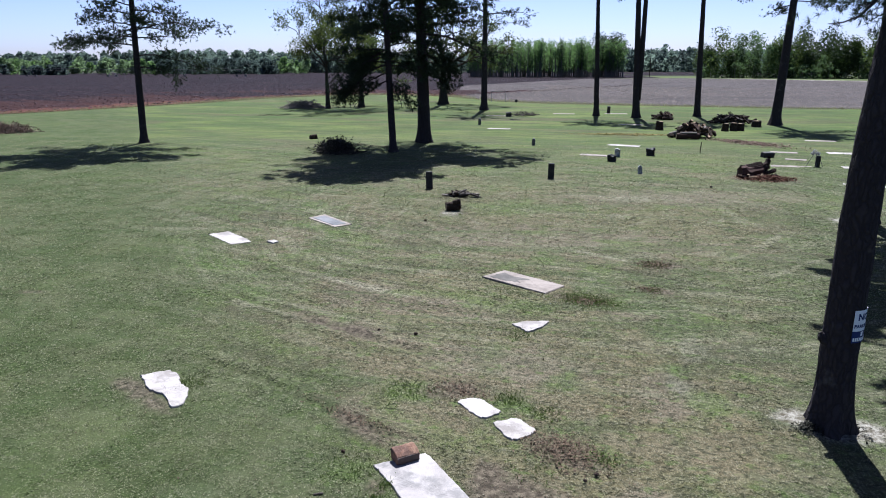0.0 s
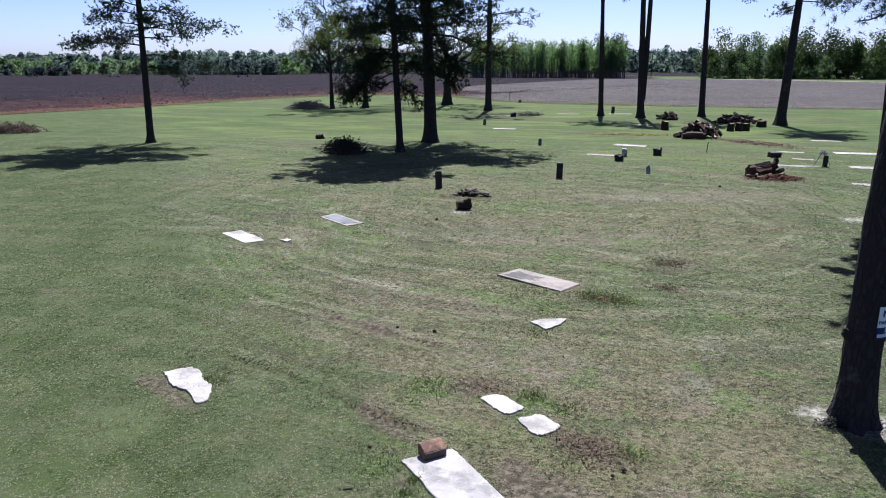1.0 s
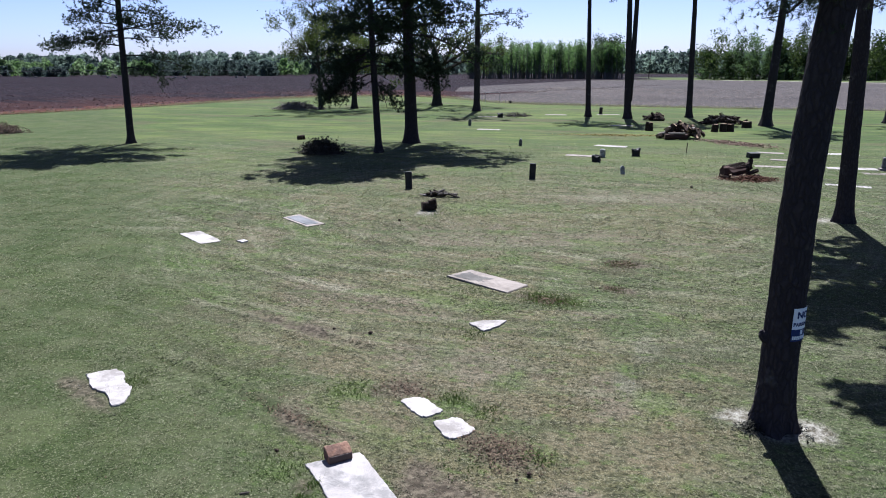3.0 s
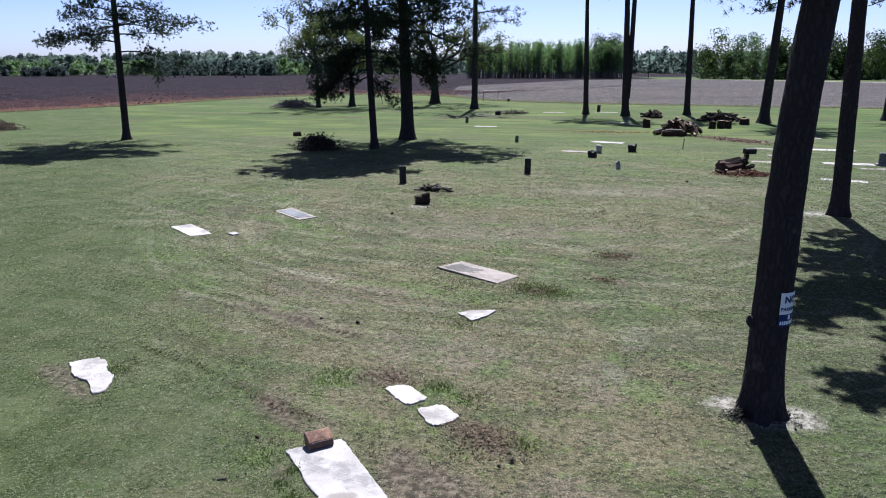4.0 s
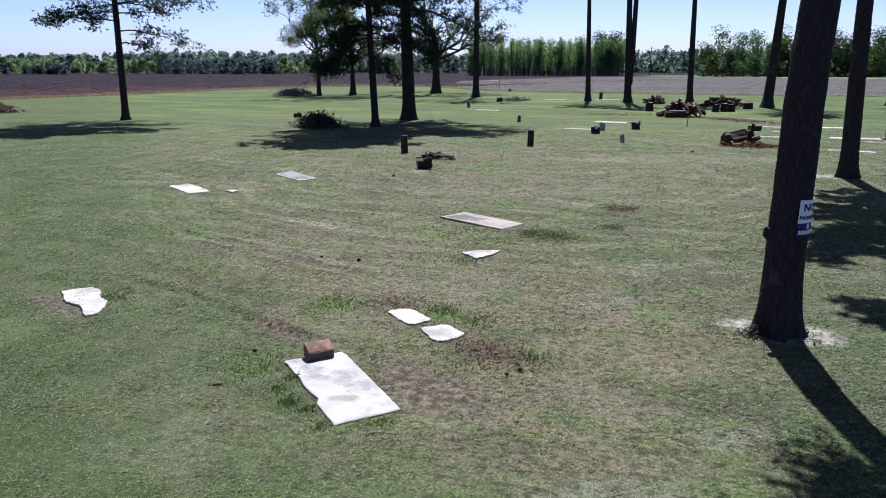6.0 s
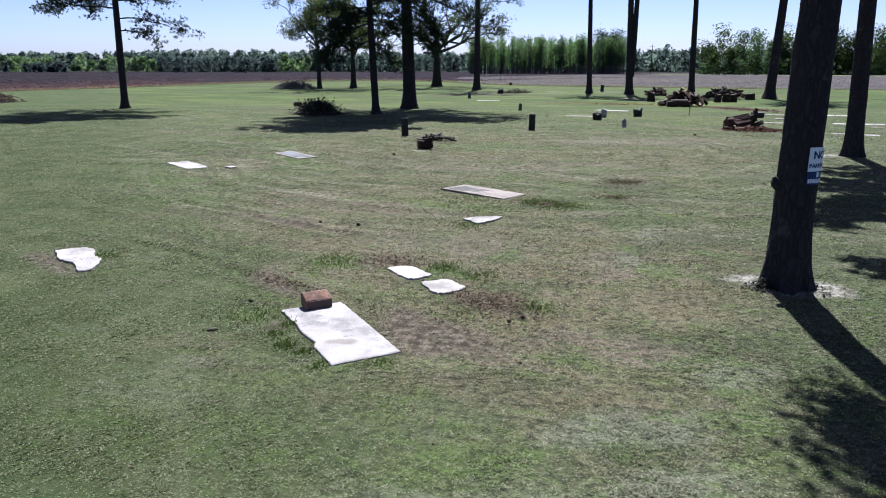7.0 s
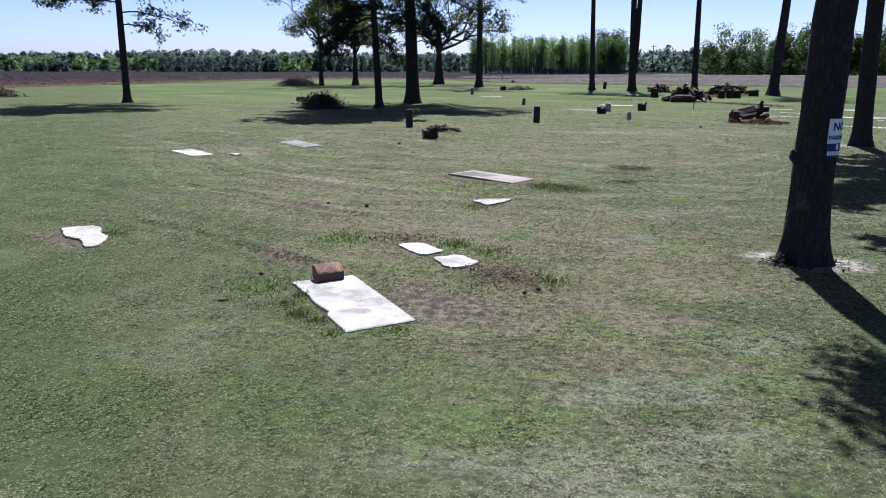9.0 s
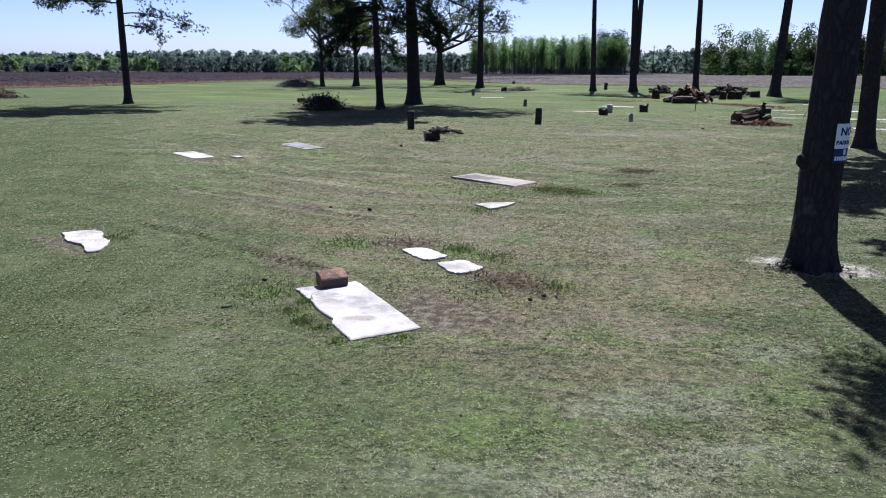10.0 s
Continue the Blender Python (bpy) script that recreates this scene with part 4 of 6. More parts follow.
def woods(name, places, mats, label, seed, leaf=0.5, leaves=260, narrow=0.28, trunk_mat=None, bare=0.35, trunks=True, lump=0.12):
    """A stand of far trees: places are x, y, height. One object of leaves, one of stems."""
    leaves, leaf = leaves * 0.6, leaf * 1.5
    places = [(*far_spot(x, y)[:2], h * (1.38 if y < 400 else 1.5)) for x, y, h in places]
    rnd, rng = random.Random(seed), np.random.default_rng(seed)
    ob = thing(name, *places[0][:2])
    base = Vector((*places[0][:2], 0))
    bm = bmesh.new()
    C = [[] for _ in mats]
    S = [[] for _ in mats]
    for x, y, h in places:
        k = rnd.randrange(len(mats))
        p = Vector((x, y, land_z(y))) - base
        if trunks:
            r = 0.011 * h + 0.04
            tube(bm, [p, p + Vector((rnd.uniform(-0.2, 0.2), 0, h * 0.5)), p + Vector((rnd.uniform(-0.4, 0.4), 0, h * 0.92))], [r, r * 0.7, r * 0.25], 4, False)
        for i in range(max(9, int(h * 1.6))):
            f = rnd.random() ** (0.8 if bare > 0.02 else 1.15)
            z = h * (bare + (1 - bare) * f)
            wide = h * narrow * math.sin(math.pi * min(1, 0.16 + 0.84 * f) * 0.98) ** 0.8
            a = rnd.uniform(0, math.tau)
            q = rnd.random() ** 0.6
            C[k].append(p + Vector((math.cos(a) * wide * q, math.sin(a) * wide * q, z)))
            S[k].append(h * lump)
    if trunks:
        part("stems", bm, trunk_mat or OAK_BARK, ob)
    for k, m in enumerate(mats):
        if C[k]:
            soup("foliage", leaf_cloud(C[k], S[k], max(2, int(leaves / 16)), rng, leaf), 4, m, ob)
    tagged(ob, label, "woods", kind="stuff")


# ---------------------------------------------------------------- slabs and stones
def outline_points(pts, rnd, step=0.07, jag=0.008):
    out = []
    for (x1, y1), (x2, y2) in zip(pts, pts[1:] + pts[:1]):
        n = max(2, int(math.hypot(x2 - x1, y2 - y1) / step))
        for i in range(n):
            f = i / n
            j = jag if 0 < i else jag * 0.4
            out.append((x1 + (x2 - x1) * f + rnd.uniform(-j, j), y1 + (y2 - y1) * f + rnd.uniform(-j, j)))
    return out


def slab_mesh(pts, thick, rnd, jag, dip=0.0):
    """A flat worn slab: the outline rises from the turf, rounds over and closes on top."""
    bm = bmesh.new()
    ring = outline_points(pts, rnd, 0.07, jag)
    cx, cy = sum(p[0] for p in ring) / len(ring), sum(p[1] for p in ring) / len(ring)
    levels = ((1.0, -0.06), (1.0, thick * 0.55), (0.985, thick * 0.9), (0.96, thick), (0.6, thick + dip), (0.3, thick + dip))
    rows = []
    for f, z in levels:
        rows.append([bm.verts.new((cx + (x - cx) * f, cy + (y - cy) * f, z + rnd.uniform(-0.002, 0.002))) for x, y in ring])
    n = len(ring)
    for a, b in zip(rows, rows[1:]):
        for i in range(n):
            bm.faces.new((a[i], a[(i + 1) % n], b[(i + 1) % n], b[i]))
    bm.faces.new(rows[-1])
    bmesh.ops.recalc_face_normals(bm, faces=bm.faces)
    return bm


def quad(cx, cy, length, width, turn):
    c, s = math.cos(radians(turn)), math.sin(radians(turn))
    return [(cx + a * length / 2 * c - b * width / 2 * s, cy + a * length / 2 * s + b * width / 2 * c) for a, b in ((-1, -1), (1, -1), (1, 1), (-1, 1))]


def worn_corners(pts, share=0.14):
    """Rounds the corners of an outline, as on a worn slab."""
    out = []
    for i, p in enumerate(pts):
        a, b, p = Vector(pts[i - 1]), Vector(pts[(i + 1) % len(pts)]), Vector(p)
        q, r = p.lerp(a, share), p.lerp(b, share)
        out += [tuple(q), tuple(((q + r) / 2).lerp(p, 0.45)), tuple(r)]
    return out


def grave_slab(name, pts, label, thick=0.05, mat=None, jag=0.006, seed=1, cut=True):
    rnd = random.Random(seed)
    if cut:
        SLABS.append(list(pts))
    return tagged(part(name, slab_mesh(pts, thick, rnd, jag), mat or CONCRETE), label, "grave slab", "grave slabs", "thing")


def build_near_slabs():
    grave_slab("grave_slab", [(-1.48, 7.92), (-1.1, 7.4), (-0.98, 7.2), (-0.78, 6.98), (-0.76, 6.84), (-0.46, 6.42), (0.16, 6.83), (-0.76, 8.2), (-0.83, 8.27)],
               "white weathered concrete slab with grey stains, pink marker block on it", 0.024, STAINED_SLAB, 0.007, seed=2)
    long_slab = grave_slab("grave_slab", [(-0.45, 16.27), (1.02, 15.12), (1.5, 15.72), (0.08, 16.84)], "pale concrete grave cover with a dark inset panel", 0.05, RIM_CONCRETE, 0.004, 3)
    rnd = random.Random(8)
    inset = [(-0.28, 16.28), (0.0, 16.02), (0.5, 15.8), (0.42, 16.0), (0.72, 16.08), (0.3, 16.3), (0.10, 16.62)]
    panel = part("worn_panel", slab_mesh(inset, 0.054, rnd, 0.04), STAINED, None, "dark stained worn patch")
    panel.parent = long_slab
    grave_slab("broken_slab", [(0.3, 13.2), (0.61, 12.8), (0.9, 13.1), (1.05, 13.43), (0.6, 13.38)], "white broken slab fragment sunk in the grass", 0.03, CONCRETE, 0.015, 4)
    grave_slab("broken_slab", worn_corners([(-0.56, 9.82), (-0.12, 9.27), (0.2, 9.51), (-0.19, 9.96)], 0.2), "white cracked half of a sunken slab", 0.024, CONCRETE, 0.022, 5)
    grave_slab("broken_slab", worn_corners([(0.02, 9.2), (0.33, 8.68), (0.71, 9.0), (0.4, 9.38)], 0.2), "white cracked second half of a sunken slab", 0.024, CONCRETE, 0.022, 6)
    grave_slab("broken_slab", [(-5.92, 10.2), (-5.52, 10.45), (-5.3, 10.3), (-5.08, 9.95), (-4.9, 9.84), (-4.79, 9.56), (-4.74, 9.3), (-4.86, 9.17), (-5.0, 9.34), (-5.18, 9.55), (-5.5, 9.7), (-5.72, 9.98)],
               "white cracked slab with a broken corner, half sunken", 0.03, CONCRETE, 0.02, 7)
    grave_slab("grave_slab", [(-8.93, 19.84), (-7.76, 18.73), (-7.31, 19.1), (-7.6, 19.45), (-8.46, 20.25)], "white concrete slab with a ragged edge", 0.02, CONCRETE, 0.015, 9)
    grave_slab("slab_fragment", [(-6.85, 19.12), (-6.6, 18.95), (-6.5, 19.12), (-6.68, 19.3)], "small white broken piece of slab", 0.04, CONCRETE, 0.02, 10)
    grey = grave_slab("grave_slab", [(-6.57, 22.35), (-5.36, 21.14), (-4.89, 21.58), (-6.14, 22.92)], "grey concrete slab with a pale rim", 0.02, RIM_CONCRETE, 0.006, 11)
    part("worn_panel", slab_mesh([(-6.4, 22.32), (-5.42, 21.33), (-5.08, 21.62), (-6.1, 22.68)], 0.03, rnd, 0.01), GREY_CONCRETE, grey, "darker stained middle")
    # the pink block on the first slab
    block = bmesh.new()
    prof = [(-0.11, 0), (-0.115, 0.108), (-0.045, 0.148), (0.05, 0.172), (0.09, 0.165), (0.10, 0)]
    rows = []
    brnd = random.Random(3)
    for i in range(9):
        x = -0.165 + 0.33 * i / 8
        rows.append([block.verts.new((x + brnd.uniform(-0.004, 0.004), y + brnd.uniform(-0.006, 0.006), z + (brnd.uniform(-0.006, 0.006) if z else 0))) for y, z in prof])
    for a, b in zip(rows, rows[1:]):
        for j in range(6):
            block.faces.new((a[j], a[(j + 1) % 6], b[(j + 1) % 6], b[j]))
    block.faces.new(rows[0])
    block.faces.new(reversed(rows[-1]))
    bmesh.ops.recalc_face_normals(block, faces=block.faces)
    bmesh.ops.bevel(block, geom=[e for e in block.edges if e.calc_face_angle(0) > 0.5], offset=0.008, segments=1, affect="EDGES")
    ob = part("marker_block", block, PINK_STONE)
    ob.matrix_basis = pose(-1.08, 8.09, 0.024, 0, 0, 34)
    # added thin panel: paints the shade on the side away from the sun
    face = bmesh.new()
    box(face, 0, -0.116, 0.054, 0.31, 0.008, 0.092, 0.002, 0, -3)
    part("front_shade", face, SHADED_FRONT, ob, "smoother front panel with shade put into its dark red")
    tagged(ob, "rough reddish-pink granite marker with a sloped top on a white slab", "grave marker", "grave markers")


def build_far_slabs():
    rows = [(6.75, 43.7, 1.95, 0.7, -22), (4.65, 39.1, 1.75, 0.6, -18), (13.7, 35.8, 1.9, 0.6, -10), (17.1, 35.5, 2.2, 0.7, -8), (15.2, 41.2, 1.4, 0.6, -15), (14.8, 38.3, 1.0, 0.5, -20),
            (14.8, 30.5, 1.7, 0.5, -22), (-1.3, 65.6, 2.4, 0.7, -5), (4.7, 68.4, 2.0, 0.7, -5), (-1.0, 53.5, 1.7, 0.6, -12), (9.6, 68.9, 2.1, 0.7, -5), (9.2, 57.6, 2.0, 0.7, -5),
            (18.6, 41.0, 2.2, 0.8, -8), (17.7, 33.9, 1.6, 0.5, -8), (19.5, 47.2, 1.8, 0.6, -8)]
    for i, (x, y, a, b, turn) in enumerate(rows):
        grave_slab("grave_slab", quad(x, y, a, b, turn), "long pale concrete slab low in the grass", 0.014, RIM_CONCRETE if i % 3 else CONCRETE, 0.01, 20 + i, False)


def headstone(x, y, w, d, h, turn, mat, label, shape="flat", tilt=0.0, base=None, seed=1):
    rnd = random.Random(seed)
    top = thing("headstone", x, y, 0, turn)
    bm = bmesh.new()
    n = 8
    ring = []
    for i in range(n + 1):
        f = i / n
        if shape == "round":
            zz = h - w * 0.45 + w * 0.45 * math.sin(math.pi * f)
        elif shape == "rough":
            zz = h * (0.86 + 0.14 * rnd.random())
        elif shape == "point":
            zz = h - abs(f - 0.45) * h * 0.25
        else:
            zz = h - (0.03 * h if i in (0, n) else 0)
        ring.append(((f - 0.5) * w * (1 - 0.04 * rnd.random()), zz))
    front, back = [], []
    for s, row in ((-1, front), (1, back)):
        for px, pz in [(-w / 2, -0.1)] + ring + [(w / 2, -0.1)]:
            j = rnd.uniform(-0.015, 0.015) if shape == "rough" else 0
            row.append(bm.verts.new((px + j, s * d / 2 + j, pz)))
    m = len(front)
    for i in range(m):
        bm.faces.new((front[i], back[i], back[(i + 1) % m], front[(i + 1) % m]))
    bm.faces.new(front)
    bm.faces.new(list(reversed(back)))
    bmesh.ops.recalc_face_normals(bm, faces=bm.faces)
    bmesh.ops.bevel(bm, geom=[e for e in bm.edges if e.calc_face_angle(0) > 1.0], offset=0.012, segments=1, affect="EDGES")
    if shape in ("rough", "point"):
        bmesh.ops.subdivide_edges(bm, edges=bm.edges[:], cuts=2, use_grid_fill=True)
        for v in bm.verts:
            push = Vector((noise.noise(v.co * 6 + Vector((seed, 0, 0))), noise.noise(v.co * 6 + Vector((0, seed, 5))), noise.noise(v.co * 6 + Vector((9, 0, seed)))))
            v.co += push * (0.11 if shape == "rough" else 0.05) * min(w, h) * 2.2
    st = part("stone", bm, mat, top)
    st.matrix_basis = pose(0, 0, 0, tilt, tilt * 0.5, 0)
    if base:
        b2 = bmesh.new()
        box(b2, 0, 0, 0.02, base[0], base[1], 0.16, 0.012)
        part("plinth", b2, RIM_CONCRETE, top, "pale worn stone base")
    return tagged(top, label, "headstone", "headstones")


def build_flower_stand():
    top = thing("flower_stand", 14.72, 35.75)
    for x0, x1, y in ((-0.35, 0.0, 0.1), (0.45, 0.1, 0.1), (0.05, 0.05, -0.15)):
        bm = bmesh.new()
        tube(bm, [Vector((x0, y, 0.0)), Vector((x1, 0, 0.75))], [0.012, 0.012], 6)
        part("leg", bm, DARK_STEEL, top)
    rng = np.random.default_rng(3)
    soup("flowers", leaf_cloud([(0.0, 0.02, 0.72), (-0.12, 0.02, 0.66), (0.1, 0.0, 0.64)], [0.13, 0.1, 0.1], 60, rng, 0.04), 4, PETAL, top, "white artificial flowers")
    tagged(top, "thin wire easel with white artificial flowers beside a grave", "flower stand")


def build_stones():
    headstone(1.86, 31.2, 0.27, 0.16, 0.68, 0, DARK_STONE, "narrow upright dark stone post on the lawn", "flat", 2)
    headstone(-3.18, 28.2, 0.27, 0.16, 0.70, 4, DARK_STONE, "narrow upright dark stone post in tree shade", "flat", -2, seed=2)
    headstone(1.35, 43.4, 0.19, 0.12, 0.44, -10, GREY_STONE, "small grey leaning marker stone", "round", 8, seed=3)
    headstone(5.2, 36.9, 0.40, 0.28, 0.36, -20, DARK_STONE, "low dark rough headstone beside a pale one", "rough", 8, None, seed=4)
    headstone(5.75, 38.8, 0.28, 0.12, 0.46, -35, WHITE_STONE, "leaning grey headstone beside a dark one", "point", 14, None, seed=5)
    headstone(7.55, 39.2, 0.44, 0.26, 0.44, -10, DARK_STONE, "dark rough low headstone", "rough", 6, seed=16)
    headstone(6.0, 32.9, 0.18, 0.12, 0.38, 10, WHITE_STONE, "small white marble marker with a worn top", "round", -6, None, seed=7)
    headstone(-2.62, 56.7, 0.24, 0.14, 0.52, 0, GREY_STONE, "small grey marker with a dark top", "round", 6, seed=8)
    headstone(-0.4, 64.7, 0.5, 0.2, 0.4, -5, DARK_STONE, "low dark headstone at the lawn's end", "rough", 0, seed=9)
    headstone(8.95, 69.4, 0.3, 0.2, 0.66, 0, DARK_STONE, "upright dark stone near the far pines", "flat", 4, seed=10)
    headstone(14.85, 35.7, 0.2, 0.15, 0.55, -10, DARK_STONE, "short dark post stone with a pale cap beside a long slab", "flat", 2, None, seed=11)
    build_flower_stand()
    headstone(18.4, 35.1, 0.34, 0.16, 0.6, -10, GREY_STONE, "grey and white small headstone by a long slab", "flat", 2, (0.5, 0.3), seed=12)
    headstone(0.2, 86, 0.3, 0.2, 0.3, 0, DARK_STONE, "tiny dark stone by the field edge", "rough", 0, seed=13)


# ---------------------------------------------------------------- wood, brush and litter
def log_part(name, p0, p1, r, parent, rnd, mat=None, ends=None, sides=10):
    bm = bmesh.new()
    a, b = Vector(p0), Vector(p1)
    pts = [a.lerp(b, i / 5) + Vector((rnd.gauss(0, 1), rnd.gauss(0, 1), rnd.gauss(0, 1))) * r * 0.06 for i in range(6)]
    rings = tube(bm, pts, [r * rnd.uniform(0.92, 1.06) for _ in pts], sides, True, 0.05, rnd)
    ob = part(name, bm, mat or LOG_BARK, parent, smooth=False)
    ob.data.materials.append(ends or CUT_WOOD)
    n = len(ob.data.polygons)
    ob.data.polygons[n - 1].material_index = 1
    ob.data.polygons[n - 2].material_index = 1
    return ob


def wood_pile(x, y, half, deep, high, count, seed, label, r=(0.11, 0.22), length=(0.5, 1.3), mats=(None,), turn=0.0, wild=0.5, ends=None):
    """A heap of cut logs, thrown together, each one a part."""
    rnd = random.Random(seed)
    top = thing("log_pile", x, y, 0, turn)
    for i in range(count):
        f = rnd.random() ** 0.8
        rad = rnd.uniform(*r)
        px = max(-0.85, min(0.85, rnd.gauss(0, 0.4))) * half
        py = rnd.gauss(0, 0.4) * deep
        room = max(0.0, 1 - (px / half) ** 2 - 0.6 * (py / deep) ** 2)
        pz = rad * 0.85 + room * (high - 2 * rad) * f if high > 2 * rad else rad * 0.85
        a = rnd.gauss(0, 1.0)
        ln = rnd.uniform(*length) / 2
        d = Vector((math.cos(a), math.sin(a), rnd.gauss(0, wild) * min(1, 0.3 + pz * 2))).normalized() * ln
        p = Vector((px, py, pz))
        low = min((p - d).z, (p + d).z) - rad * 0.9
        if low < 0:
            p.z -= low
        log_part("log", p - d, p + d, rad, top, rnd, rnd.choice(mats), ends, rnd.choice((4, 5, 6, 8)))
    return tagged(top, label, "log pile", "wood piles")


def stump(x, y, r, h, label, seed, mat=None):
    rnd = random.Random(seed)
    top = thing("log_round", x, y)
    bm = bmesh.new()
    tube(bm, [Vector((0, 0, -0.03)), Vector((0, 0, h * 0.4)), Vector((rnd.uniform(-0.04, 0.04), 0, h * 0.8)), Vector((rnd.uniform(-0.05, 0.05), 0, h))], [r * 1.12, r * 1.02, r, r * 0.95], 14, True, 0.06, rnd)
    bark = part("bark", bm, mat or LOG_BARK, top)
    b2 = bmesh.new()
    tube(b2, [Vector((0, 0, h + 0.002)), Vector((0, 0, h + 0.012))], [r * 0.86, r * 0.84], 14)
    part("cut_face", b2, CUT_WOOD, bark, "pale sawn top")
    return tagged(top, label, "log round", "log rounds")


def brush_pile(x, y, half, deep, high, count, seed, label, turn=0.0, thick=0.018, leafy=0, leaf_mat=None, twig=None):
    """A heap of cut branches: many thin bent twigs."""
    rnd, rng = random.Random(seed), np.random.default_rng(seed)
    top = thing("brush_pile", x, y, 0, turn)
    bm = bmesh.new()
    ends = []
    for i in range(count):
        px, py = rnd.gauss(0, 0.4) * half, rnd.gauss(0, 0.4) * deep
        room = max(0.05, 1 - (px / half) ** 2 - (py / deep) ** 2)
        z = rnd.random() * high * room * 0.85 + 0.02
        a, e = rnd.uniform(0, math.tau), rnd.gauss(0.1, 0.3)
        ln = rnd.uniform(0.3, 1.0) * half * 0.42
        d = Vector((math.cos(a) * math.cos(e), math.sin(a) * math.cos(e), math.sin(e))) * ln
        p = Vector((px, py, z))
        mid = p + Vector((rnd.gauss(0, 1), rnd.gauss(0, 1), rnd.gauss(0, 1))) * 0.06
        t = thick * rnd.uniform(0.5, 1.5)
        pts = [p - d, mid, p + d]
        for q in pts:
            q.z = max(q.z, 0.015)
        tube(bm, pts, [t, t * 0.8, t * 0.4], 4, False)
        ends.append(pts[2])
    tagged(part("brushwood", bm, twig or TWIG, top, "tangled grey-brown dead branches"), kind="stuff")
    if leafy:
        tagged(soup("dead_leaves", leaf_cloud(ends, [0.25] * len(ends), leafy, rng, 0.07), 4, leaf_mat or DEAD_GREY, top), kind="stuff")
    return tagged(top, label, "brush pile", "brush piles")


def litter(name, label, x, y, half, deep, count, seed, mat, size=0.04, turn=0.0, high=0.03):
    rng = np.random.default_rng(seed)
    a = rng.normal(size=count) * half * 0.45
    b = rng.normal(size=count) * deep * 0.45
    c, s = math.cos(radians(turn)), math.sin(radians(turn))
    px, py = a * c - b * s, a * s + b * c
    pz = 0.012 + rng.random(count) * high * np.exp(-(a / half) ** 2 * 2 - (b / deep) ** 2 * 2)
    U = rng.normal(size=(count, 3)) * np.array([1, 1, 0.4])
    U /= np.linalg.norm(U, axis=1, keepdims=True)
    V = np.cross(U, rng.normal(size=(count, 3)) * 0.3 + np.array([0, 0, 1]))
    V /= np.linalg.norm(V, axis=1, keepdims=True)
    S = (size * (0.4 + rng.random((count, 1))))
    B = np.stack([px, py, pz + 0.2 * S[:, 0]], 1)
    P = np.stack([B - U * S, B - V * S * 0.45, B + U * S, B + V * S * 0.45], 1)
    ob = soup(name, P, 4, mat)
    ob.matrix_basis = pose(x, y, 0)
    return tagged(ob, label, "litter", kind="stuff")


